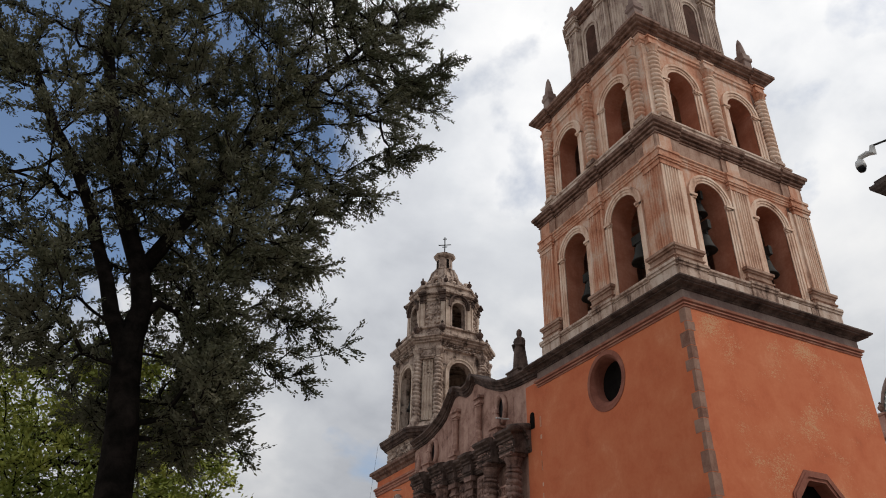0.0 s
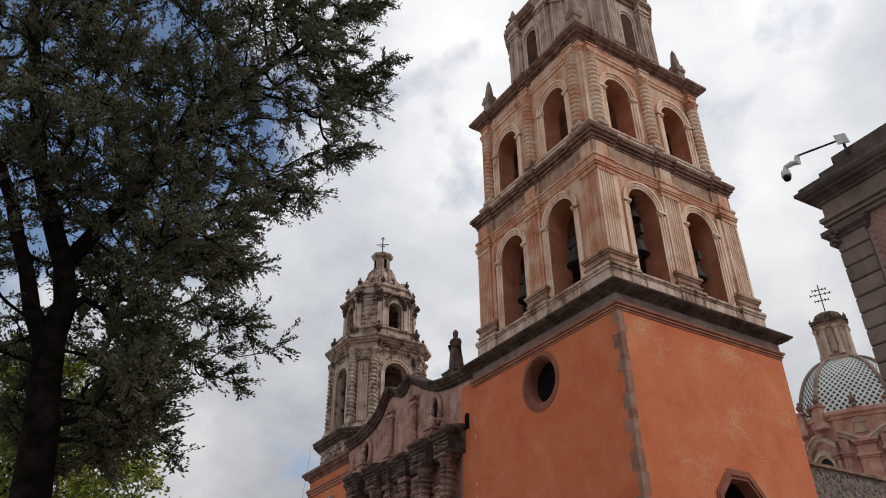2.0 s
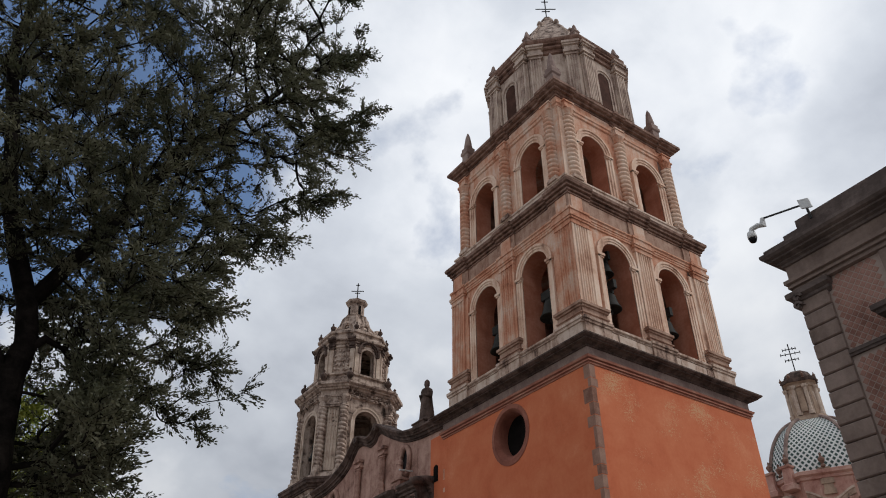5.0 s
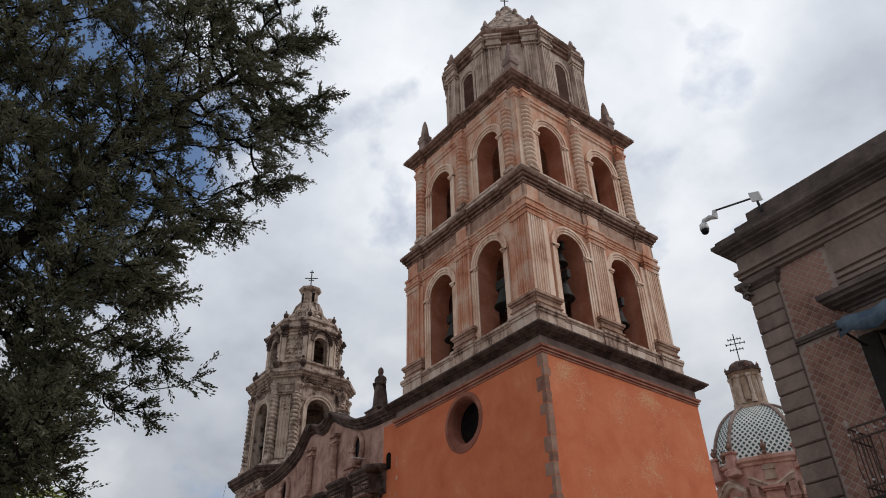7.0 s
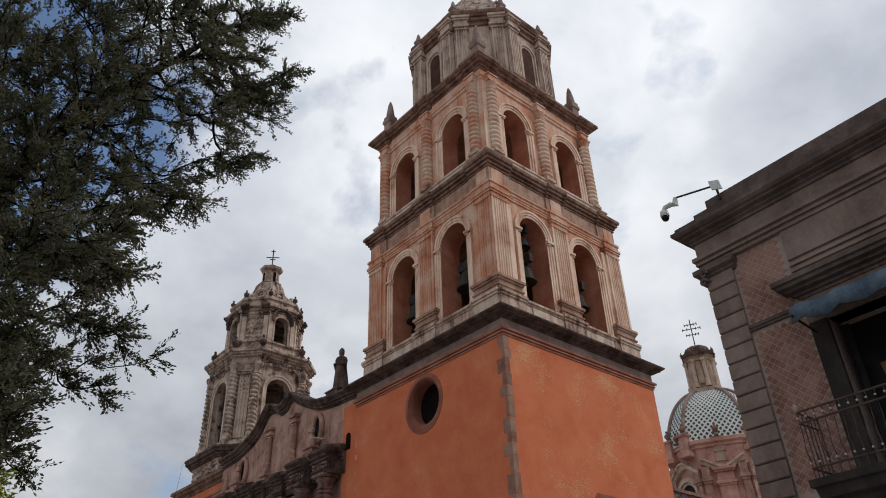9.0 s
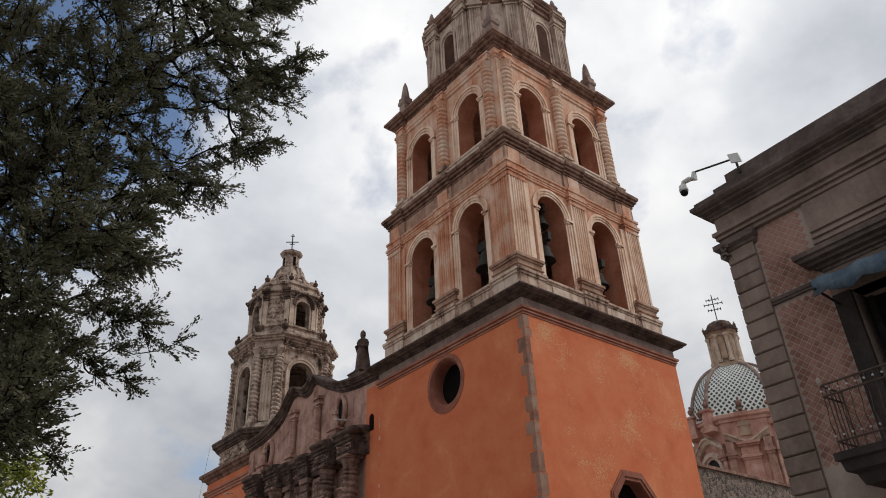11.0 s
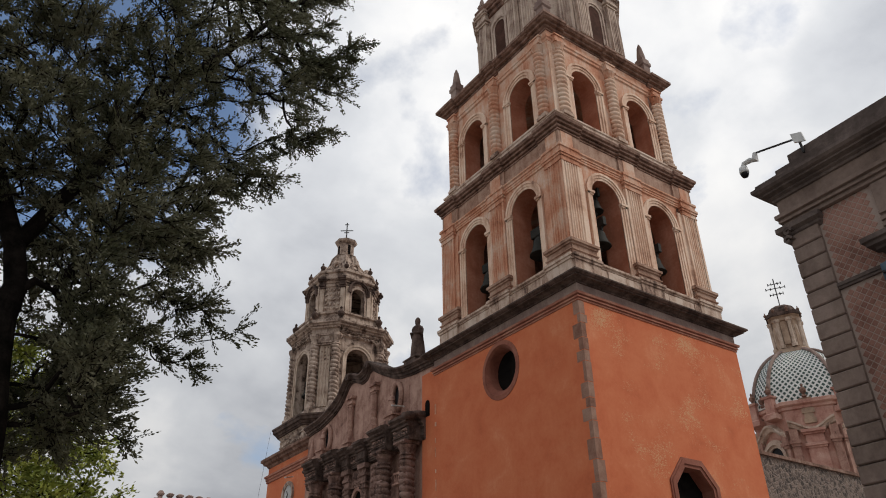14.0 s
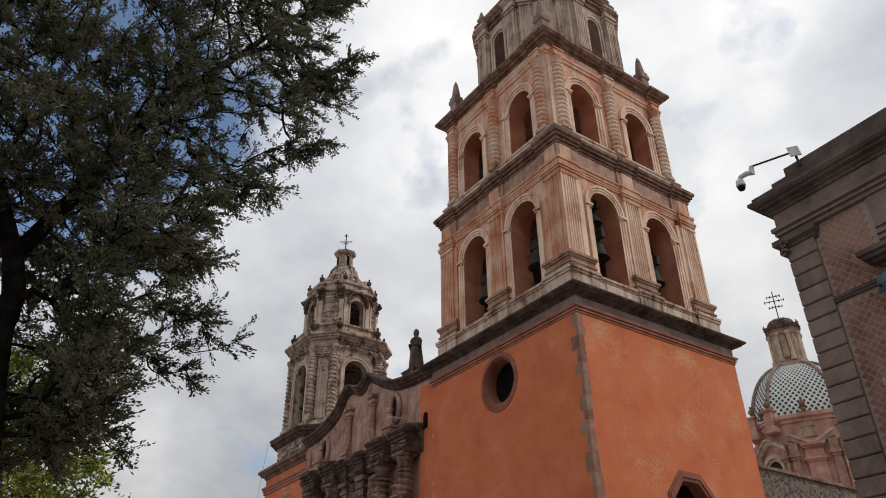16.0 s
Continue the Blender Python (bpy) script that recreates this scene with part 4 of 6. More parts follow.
for u, zc in ((-3.0, 12.0), (3.25, 11.75)):
    bm = bmesh.new()
    hull(bm, [[fat(a, d, z) for a, z in ellipse(u, zc, 0.26, 0.5, 24)] for d in (-0.012, 0.1)])
    pane = fpart("oval_window", bm, GLASSDK, "dark oval window")
    bm = bmesh.new()
    inner, outer = ellipse(u, zc, 0.25, 0.49, 24), ellipse(u, zc, 0.44, 0.7, 24)
    loops = [[fat(a[0], 0.02, a[1]), fat(a[0], -0.1, a[1]), fat((a[0] + b[0]) / 2, -0.2, (a[1] + b[1]) / 2), fat(b[0], -0.1, b[1]), fat(b[0], 0.02, b[1])] for a, b in zip(inner, outer)]
    hull(bm, loops + loops[:1], False, False)
    under(fpart("oval_surround", bm, PINKST, "carved oval window surround", True), pane)
    bm = bmesh.new()
    stack(bm, fat, u - 0.3, u + 0.3, [(0.1, 0.62, 10.6, 10.9), (-0.02, 0.45, 10.9, 11.12), (0.06, 0.52, 11.12, 11.22)])
    fpart("statue_pedestal", bm, PINKST)


def statue(at_, h, mat, label):
    """A robed standing figure as one plain shape."""
    bm = bmesh.new()
    k = h / 1.6
    prof = [(0.36, 0.0), (0.36, 0.1), (0.3, 0.11), (0.31, 0.2), (0.27, 0.5), (0.23, 0.8), (0.22, 0.95), (0.25, 1.12), (0.22, 1.22), (0.12, 1.28), (0.075, 1.31), (0.1, 1.37), (0.112, 1.45), (0.1, 1.53), (0.04, 1.6)]
    lathe(bm, (0, 0), [(r * k * (0.92 if z < 1.25 else 1.0), z * k) for r, z in prof], 24, lambda a, z: (1.0 - 0.16 * math.cos(a) ** 2) * (1.0 + (0.07 * math.sin(7 * a + 2 * z / k) if 0.12 * k < z < 1.2 * k else 0.0)))
    for s in (-1, 1):
        tube(bm, [(0.0, s * 0.2 * k, 1.15 * k), (0.0, s * 0.27 * k, 0.88 * k), (-0.22 * k, s * 0.08 * k, 0.98 * k)], [0.08 * k, 0.08 * k, 0.05 * k], 8)
    ob = part("statue", bm, mat, None, smooth=True)
    ob.location = at_
    return tagged(ob, label, "statue")


statue((-0.15, FC - 3.0, 11.21), 1.0, PINKST, "small weathered stone statue before an oval window")
statue((-0.15, FC + 3.25, 11.21), 0.9, PINKST, "small weathered stone statue before an oval window")
statue((0.3, 9.66, 13.28), 1.95, SOOT, "dark stone statue of a robed figure on the gable")

bm = bmesh.new()
square_ring(bm, (0.3, 9.66), [(0.42, 12.9), (0.42, 13.2), (0.46, 13.23), (0.46, 13.28), (0.4, 13.3)])
fpart("statue_block", bm, SOOT, "dark stone block under a statue")
for u in (4.35,):
    px, py, _ = fat(u, -0.3, 0)
    bm = bmesh.new()
    square_ring(bm, (px, py), [(0.22, 10.6), (0.22, 10.9), (0.27, 10.93), (0.27, 11.0), (0.18, 11.03)])
    lathe(bm, (px, py), [(0.18, 11.0), (0.2, 11.1), (0.1, 11.5), (0.05, 11.85), (0.02, 11.95)], 10)
    fpart("portal_obelisk", bm, PINKST, "small stone obelisk on the portal")

# portal below: stepped entablature and paired twisted columns
bm = bmesh.new()
RESS = [(-5.2, 0.2), (-4.98, 0.2), (-4.98, 0.75), (-3.85, 0.75), (-3.85, 0.4), (-3.25, 0.4), (-3.25, 0.75), (-2.15, 0.75), (-2.15, 0.3), (-1.1, 0.3), (-1.1, 0.48), (-0.4, 0.48), (-0.4, 0.3), (0.4, 0.3),
        (0.4, 0.48), (0.98, 0.48), (0.98, 0.75), (2.0, 0.75), (2.0, 0.4), (2.85, 0.4), (2.85, 0.75), (3.95, 0.75), (3.95, 0.2), (5.0, 0.2)]
loops = []
for o, z in ((-0.06, 9.7), (-0.06, 9.76), (-0.03, 9.77), (-0.03, 9.84), (0.02, 9.86), (0.02, 9.9), (-0.03, 9.92), (-0.03, 10.18), (0.04, 10.2), (0.05, 10.26), (0.02, 10.27), (0.02, 10.3), (0.12, 10.34), (0.14, 10.4), (0.11, 10.41), (0.2, 10.47), (0.24, 10.5), (0.24, 10.6), (0.0, 10.68)):
    loops.append([fat(-5.2, 0.02, z)] + [fat(u, -(p + o), z) for u, p in RESS] + [fat(5.0, 0.02, z)])
hull(bm, loops)
fpart("portal_entablature", bm, SOOT, "dark stepped stone entablature")
for u in (-4.4, -2.7, 1.48, 3.4):
    px, py, _ = fat(u, -0.42, 0)
    bm = bmesh.new()
    lathe(bm, (px, py), [(0.27, 4.6 + 4.5 * i / 180) for i in range(181)], 16, lambda a, z: 0.7 + 0.44 * abs(math.sin(a * 0.5 + z * 13.0)) ** 0.5)
    shaft = fpart("twisted_column", bm, PORTAL, "twisted carved stone column", True)
    bm = bmesh.new()
    lathe(bm, (px, py), [(0.28, 9.02), (0.33, 9.05), (0.33, 9.09), (0.27, 9.12), (0.27, 9.18), (0.31, 9.2), (0.31, 9.24), (0.27, 9.27), (0.29, 9.36), (0.36, 9.5), (0.38, 9.56), (0.34, 9.6)], 14)
    box(bm, px - 0.36, px + 0.36, py - 0.36, py + 0.36, 9.6, 9.64)
    box(bm, px - 0.4, px + 0.4, py - 0.4, py + 0.4, 9.64, 9.72)
    under(fpart("column_capital", bm, PORTAL), shaft)
    bm = bmesh.new()
    box(bm, px - 0.48, px + 0.55, py - 0.48, py + 0.48, 0.0, 4.4)
    lathe(bm, (px, py), [(0.42, 4.38), (0.42, 4.46), (0.34, 4.52), (0.3, 4.62)], 14)
    under(fpart("column_pedestal", bm, PINKST), shaft)
for u0, u1, p in ((-4.9, -3.9, 0.73), (-3.2, -2.2, 0.73), (-2.1, -1.15, 0.28), (-0.35, 0.35, 0.28), (1.02, 1.95, 0.73), (2.9, 3.9, 0.73)):
    bosses(lambda u, d, z, p=p: fat(u, d - p, z), u0, u1, 9.9, 10.18, 0.17, PORTAL, lambda ob: adopt(ob, front, FAT), int(u0 * 10))
for u in (-4.4, -2.7, 1.48, 3.4):
    bosses(lambda v, d, z, u=u: fat(u + v, d - 0.66, z), -0.22, 0.22, 8.0, 9.0, 0.15, PORTAL, lambda ob: adopt(ob, front, FAT), int(u * 10))
# carved relief panels between the columns, a niche and a window with a balustrade
random.seed(11)
for u in (-0.75, 0.7):
    bm = bmesh.new()
    stack(bm, fat, u - 0.2, u + 0.2, [(0.06, 0.34, 4.4, 4.6), (0.0, 0.26, 4.6, 8.7), (0.05, 0.32, 8.7, 8.78), (0.0, 0.27, 8.78, 8.9), (0.05, 0.32, 8.9, 8.98), (0.0, 0.28, 8.98, 9.2), (0.08, 0.36, 9.2, 9.32), (0.02, 0.3, 9.32, 9.5), (0.12, 0.42, 9.5, 9.72)])
    fpart("portal_pilaster", bm, PORTAL, "banded dark stone pilaster")
    bosses(lambda v, d, z, u=u: fat(u + v, d - 0.27, z), -0.18, 0.18, 7.2, 8.65, 0.14, PORTAL, lambda ob: adopt(ob, front, FAT), int(u * 10) + 2)
for u0, u1, z0, z1 in ((-2.1, -1.1, 7.2, 9.6), (1.0, 1.5, 7.2, 9.6), (-0.5, 0.5, 8.9, 9.6)):
    bm = bmesh.new()
    ubox(bm, fat, u0, u1, 0.02, -0.16, z0, z1)
    fpart("relief_panel", bm, PORTAL)
    n = 0
    z = z0 + 0.14
    while z < z1 - 0.1:
        u = u0 + 0.13
        while u < u1 - 0.08:
            bm = bmesh.new()
            r = random.uniform(0.07, 0.12)
            bmesh.ops.create_icosphere(bm, subdivisions=1, radius=r, matrix=Matrix.Translation(fat(u, -0.17, z)) @ Matrix.Diagonal((0.6, 1, 1.1, 1)))
            fpart("carved_rosette", bm, PORTAL, smooth=True)
            u += 0.22
        z += 0.26
# No hollow is cut: a flat near-black slab paints the niche's shade.
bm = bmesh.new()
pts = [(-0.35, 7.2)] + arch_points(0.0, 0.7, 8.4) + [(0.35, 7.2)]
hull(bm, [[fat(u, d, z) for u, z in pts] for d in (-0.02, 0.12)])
fpart("niche", bm, VOID, "arched niche as a slab painted with shade")
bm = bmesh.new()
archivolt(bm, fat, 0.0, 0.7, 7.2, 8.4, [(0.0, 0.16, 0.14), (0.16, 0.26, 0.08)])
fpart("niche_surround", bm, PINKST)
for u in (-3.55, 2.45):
    # Side niches are likewise surface slabs with the shade in their colour.
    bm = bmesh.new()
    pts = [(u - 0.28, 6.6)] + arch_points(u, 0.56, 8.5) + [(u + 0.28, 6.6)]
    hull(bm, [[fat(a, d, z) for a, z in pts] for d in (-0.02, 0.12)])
    fpart("side_niche", bm, VOID, "arched niche as a slab painted with shade")
    bm = bmesh.new()
    archivolt(bm, fat, u, 0.56, 6.6, 8.5, [(0.0, 0.12, 0.1)])
    fpart("side_niche_surround", bm, PINKST)
    bm = bmesh.new()
    stack(bm, fat, u - 0.4, u + 0.4, [(0.04, 0.3, 8.32, 8.4), (-0.02, 0.24, 8.4, 8.44)])
    for i in range(6):
        px, py, _ = fat(u - 0.34 + 0.136 * i, -0.22, 0)
        lathe(bm, (px, py), [(0.03, 8.43), (0.045, 8.5), (0.025, 8.6), (0.04, 8.68), (0.03, 8.73)], 8)
    stack(bm, fat, u - 0.4, u + 0.4, [(0.0, 0.28, 8.72, 8.8)])
    fpart("niche_balustrade", bm, PINKST, "small stone balustrade over a niche")
# orange strip beside the portal with its slot window
bm = bmesh.new()
box(bm, 0.05, 1.0, 8.0, 8.95, 0.0, 12.3)
fpart("orange_strip", bm, ORANGE, "orange plaster strip")
# The slot is a slab on the plaster, its inner darkness put into colour.
bm = bmesh.new()
pts = [(8.42, 10.55)] + [(8.57 + 0.15 * math.cos(math.pi - math.pi * i / 8), 11.05 + 0.15 * math.sin(math.pi * i / 8)) for i in range(9)] + [(8.72, 10.55)]
hull(bm, [[(x, y, z) for y, z in pts] for x in (0.035, 0.2)])
fpart("slot_window", bm, VOID, "dark narrow slot window")
spout = thing("water_spout", "dark stone gargoyle spout on the church front", "water spout", (0.05, 8.85, 10.55))
bm = bmesh.new()
tube(bm, [(0.0, 0, 0.1), (-0.35, 0, 0.08), (-0.75, 0.0, 0.0), (-0.95, 0.0, -0.04)], [0.2, 0.17, 0.15, 0.12], 10)
part("spout_body", bm, SOOT, spout, smooth=True)
for (a, b) in (((0.1, 10.35, 11.45), (-0.65, 10.1, 11.3)), ((0.28, 21.2, 10.85), (-0.5, 20.4, 10.55))):
    pole = thing("flagpole", "short white pole sticking out from the church front", "flagpole", a, "poles of the front")
    bm = bmesh.new()
    tube(bm, [(0, 0, 0), tuple(Vector(b) - Vector(a))], 0.035, 8)
    part("pole", bm, WHITEMETAL, pole)

# ---- far bell tower ----
LC = (3.04, 22.25)
LAT = (LC[0], LC[1], 0)
ltower = thing("bell_tower", "weathered grey stone baroque bell tower on an orange base", "bell tower", LAT)


def lpart(name, bm, mat, label="", smooth=False):
    return local(part(name, bm, mat, ltower, label, smooth), LAT)


bm = bmesh.new()
square_ring(bm, LC, [(2.6, 0.0), (2.6, 12.05)])
lpart("base_wall", bm, ORANGE, "faded orange plaster wall")
bm = bmesh.new()
square_ring(bm, LC, [(2.6, 11.2), (2.66, 11.22), (2.66, 11.34), (2.7, 11.36), (2.7, 11.46), (2.76, 11.5), (2.76, 11.6), (2.62, 11.64)])
lpart("architrave", bm, REDLINE, "dull red stepped moulding")
bm = bmesh.new()
square_ring(bm, LC, [(2.6, 12.0), (2.66, 12.06), (2.7, 12.14), (2.84, 12.2), (2.88, 12.3), (2.98, 12.36), (2.98, 12.5), (2.5, 12.6)])
lpart("cornice", bm, DARK, "dark weathered cornice")
cl = thing("tower_clock", "round pale clock with a stone ring on the orange wall", "clock", (0.44, 21.95, 10.1))
bm = bmesh.new()
hull(bm, [[(x, a, z) for a, z in ellipse(0, 0, 0.5, 0.5, 28)] for x in (-0.03, 0.02)])
part("clock_face", bm, CLOCKFACE, cl)
bm = bmesh.new()
ins, outs = ellipse(0, 0, 0.49, 0.49, 28), ellipse(0, 0, 0.68, 0.68, 28)
loops = [[(0.02, a[0], a[1]), (-0.08, a[0], a[1]), (-0.1, b[0], b[1]), (0.02, b[0], b[1])] for a, b in zip(ins, outs)]
hull(bm, loops + loops[:1], False, False)
part("clock_ring", bm, CARVED, cl)
for ang, ln in ((0.6, 0.26), (2.4, 0.38)):
    bm = bmesh.new()
    tube(bm, [(-0.05, 0, 0), (-0.05, ln * math.sin(ang), ln * math.cos(ang))], 0.018, 6)
    part("clock_hand", bm, IRON, cl)


def oct_faces(c, h, share):
    """For each side of a cut square: its placing function, its length and whether it is one of the four main sides."""
    loop = [Vector(p) for p in oct_loop(c, h, h * share, 0)]
    out = []
    for i in range(8):
        a, b = loop[i], loop[(i + 1) % 8]
        mid, along = (a + b) / 2, (b - a)
        length = along.length
        along.normalize()
        away = Vector((along.y, -along.x, 0))

        def at(u, d, z, mid=mid, along=along, away=away):
            q = mid + along * u - away * d
            return (q.x, q.y, z)
        out.append((at, length, (1 if i in (4, 6) else 2) if i % 2 == 0 else 0))
    return out


bm = bmesh.new()
oct_ring(bm, LC, [(2.62, 12.5), (2.55, 12.7), (2.55, 13.3), (2.7, 13.5), (2.8, 13.7), (2.86, 13.75), (2.86, 13.95), (2.6, 14.05), (2.45, 14.35), (2.35, 14.4)], 0.42)
lpart("pedestal", bm, CARVED, "carved and stained stone pedestal")
bm = bmesh.new()
oct_ring(bm, LC, [(2.6, 13.42), (2.74, 13.44), (2.74, 13.5), (2.8, 13.52), (2.84, 13.62), (2.94, 13.66), (2.96, 13.8), (3.0, 13.83), (3.0, 13.93), (2.6, 14.06)], 0.42)
lpart("pedestal_moulding", bm, SOOT, "dark projecting moulding of the pedestal")
for at, length, main in oct_faces(LC, 2.25, 0.45):
    bm = bmesh.new()
    if main:
        # Rear arches are filled in, added solid wall to keep the inside dark.
        arch_wall(bm, at, -length / 2, length / 2, 14.3, 18.75, [(0.0, 1.45, 14.5, 17.25)], 0.0, 0.5) if main < 2 else ubox(bm, at, -length / 2, length / 2, 0.0, 0.5, 14.3, 18.75)
        lpart("belfry_wall", bm, CARVED)
        bm = bmesh.new()
        archivolt(bm, at, 0.0, 1.45, 14.5, 17.25, [(0.0, 0.14, 0.06), (0.14, 0.24, 0.1)])
        lpart("arch_moulding", bm, PIERST)
    else:
        ubox(bm, at, -length / 2 + 0.004, length / 2 - 0.004, 0.0, 0.5, 14.3, 18.75)
        lpart("corner_pier", bm, PIERST, "pale fluted corner pier")
        bm = bmesh.new()
        fluted(bm, at, -0.3, 0.3, 0.1, 14.5, 18.0, 3)
        lpart("pier_strip", bm, PIERST)
    for s in (-1, 1):
        if not main:
            u = s * (length / 2 - 0.12)
            px, py, _ = at(u, -0.1, 0)
            bm = bmesh.new()
            lathe(bm, (px, py), [(0.23, 14.6 + 3.4 * i / 150) for i in range(151)], 14, lambda a, z: 0.68 + 0.44 * abs(math.sin(a * 0.5 + z * 13.5)) ** 0.5)
            shaft = lpart("twisted_column", bm, CARVED, "twisted carved stone column", True)
            bm = bmesh.new()
            lathe(bm, (px, py), [(0.2, 17.95), (0.27, 18.0), (0.2, 18.1), (0.24, 18.3), (0.34, 18.5), (0.34, 18.62)], 10)
            under(lpart("column_capital", bm, CARVED), shaft)
            bm = bmesh.new()
            lathe(bm, (px, py), [(0.36, 14.0), (0.36, 14.4), (0.28, 14.46), (0.26, 14.62)], 10)
            under(lpart("column_base", bm, CARVED), shaft)
for at, length, main in oct_faces(LC, 2.27, 0.45):
    if not main:
        bosses(at, -0.34, 0.34, 16.6, 18.0, 0.22, CARVED, lambda ob: adopt(ob, ltower, LAT), 3)
for at, length, main in oct_faces(LC, 2.4, 0.47):
    bosses(at, -length / 2 + 0.1, length / 2 - 0.1, 18.58, 19.0, 0.2, CARVED, lambda ob: adopt(ob, ltower, LAT), 5)
for at, length, main in oct_faces(LC, 2.58, 0.42):
    bosses(at, -length / 2 + 0.1, length / 2 - 0.1, 12.75, 13.35, 0.24, CARVED, lambda ob: adopt(ob, ltower, LAT), 7)
bm = bmesh.new()
oct_ring(bm, LC, [(1.7, 14.2), (1.7, 14.4)], 0.45)
lpart("belfry_floor", bm, TIMBER)
bm = bmesh.new()
oct_ring(bm, LC, [(2.26, 18.55), (2.34, 18.6), (2.34, 18.7), (2.31, 18.71), (2.31, 18.78), (2.38, 18.8), (2.38, 18.98), (2.46, 19.0), (2.5, 19.05), (2.47, 19.06), (2.47, 19.1), (2.6, 19.14), (2.62, 19.2), (2.58, 19.21), (2.7, 19.25), (2.75, 19.3), (2.75, 19.4), (2.4, 19.55), (2.2, 19.6), (2.15, 20.0), (2.25, 20.06), (2.25, 20.16), (1.9, 20.2)], 0.47)
lpart("belfry_cornice", bm, CARVED, "heavy stained stone cornice")
for at, length, main in oct_faces(LC, 2.4, 0.47):
    if not main:
        bm = bmesh.new()
        stack(bm, at, -length / 2 + 0.02, length / 2 - 0.02, [(-0.04, 0.1, 18.0, 18.1), (0.02, 0.16, 18.1, 18.2), (-0.06, 0.08, 18.2, 18.56), (0.02, 0.14, 18.56, 18.66), (0.0, 0.1, 18.66, 18.96), (0.06, 0.24, 18.98, 19.08), (0.08, 0.34, 19.1, 19.2), (0.12, 0.44, 19.22, 19.4), (0.0, 0.1, 19.44, 19.5)])
        lpart("cornice_ressaut", bm, CARVED, "cornice stepping forward over a corner pier")
        for s in (-1, 1):
            bosses(lambda u, d, z, at=at: at(u, d - 0.1, z), s * length / 4 - 0.22, s * length / 4 + 0.22, 18.22, 18.54, 0.16, CARVED, lambda ob: adopt(ob, ltower, LAT), 13 + s)
for at, length, main in oct_faces(LC, 1.95, 0.56):
    bm = bmesh.new()
    if main:
        continue
    for s in (-1, 1):
        u = s * (length / 2 - 0.16)
        stack(bm, at, u - 0.16, u + 0.16, [(0.02, 0.14, 21.85, 21.93), (0.0, 0.1, 21.93, 22.0), (0.04, 0.18, 22.0, 22.12), (0.02, 0.16, 22.12, 22.26), (0.07, 0.26, 22.28, 22.36), (0.1, 0.34, 22.38, 22.5), (0.0, 0.1, 22.54, 22.58)])
    lpart("upper_ressaut", bm, SOOT, "stepped stone blocks under the upper cornice")
for at, length, main in oct_faces(LC, 1.92, 0.56):
    bm = bmesh.new()
    if main:
        # Upper rear openings closed the same way, to hold light out.
        arch_wall(bm, at, -length / 2, length / 2, 20.0, 22.3, [(0.0, 0.85, 20.2, 21.5)], 0.0, 0.4) if main < 2 else ubox(bm, at, -length / 2, length / 2, 0.0, 0.4, 20.0, 22.3)
        lpart("upper_wall", bm, CARVED)
        bm = bmesh.new()
        archivolt(bm, at, 0.0, 0.85, 20.2, 21.5, [(0.0, 0.12, 0.07)])
        lpart("upper_arch_moulding", bm, CARVED)
        bm = bmesh.new()
        archivolt(bm, at, 0.0, 1.0, 21.55, 21.72, [(0.0, 0.1, 0.16), (0.1, 0.2, 0.24)])
        lpart("hood_moulding", bm, SOOT)
    else:
        ubox(bm, at, -length / 2 + 0.004, length / 2 - 0.004, 0.0, 0.4, 20.0, 22.3)
        lpart("upper_pier", bm, CARVED)
        for i in range(4):
            for j in range(5):
                bm = bmesh.new()
                bmesh.ops.create_icosphere(bm, subdivisions=1, radius=random.uniform(0.1, 0.15), matrix=Matrix.Translation(at(-0.36 + 0.24 * i, 0.0, 20.55 + 0.3 * j)) @ pose(0, 0, 0, random.uniform(-60, 60), random.uniform(-60, 60), 0) @ Matrix.Diagonal((0.55, 0.7, 1.25, 1)))
                lpart("carved_leaf", bm, CARVED, smooth=True)
    for s in (-1, 1):
        bm = bmesh.new()
        u = s * (length / 2 - 0.13)
        ubox(bm, at, u - 0.13, u + 0.13, 0.02, -0.1, 20.15, 21.95)
        lpart("upper_pilaster", bm, PIERST)
bm = bmesh.new()
oct_ring(bm, LC, [(1.6, 20.0), (1.6, 20.1)], 0.5)
lpart("upper_floor", bm, TIMBER)
bm = bmesh.new()
oct_ring(bm, LC, [(1.93, 21.95), (2.0, 22.0), (2.0, 22.1), (1.97, 22.11), (1.97, 22.16), (2.05, 22.19), (2.08, 22.25), (2.05, 22.26), (2.05, 22.3), (2.15, 22.34), (2.2, 22.38), (2.2, 22.48), (1.95, 22.56), (1.9, 22.9), (2.0, 22.95), (2.0, 23.1), (1.7, 23.15)], 0.56)
lpart("upper_cornice", bm, CARVED, "stepped stained stone cornice")
bm = bmesh.new()
oct_ring(bm, LC, [(1.75, 23.1), (1.66, 23.28), (1.3, 23.6), (1.0, 23.98), (0.8, 24.4), (0.68, 24.85), (0.72, 24.92), (0.5, 25.0)], 0.56)
lpart("cupola_roof", bm, CARVED, "ribbed stained stone cupola")
for at, length, main in oct_faces(LC, 1.36, 0.56):
    bm = bmesh.new()
    archivolt(bm, at, 0.0, 0.3, 23.25, 23.6, [(0.0, 0.12, 0.16), (0.12, 0.2, 0.08)])
    bmesh.ops.create_icosphere(bm, subdivisions=1, radius=0.13, matrix=Matrix.Translation(at(0.0, -0.12, 23.86)))
    lpart("cupola_dormer", bm, CARVED, "small carved dormer at the foot of the cupola")
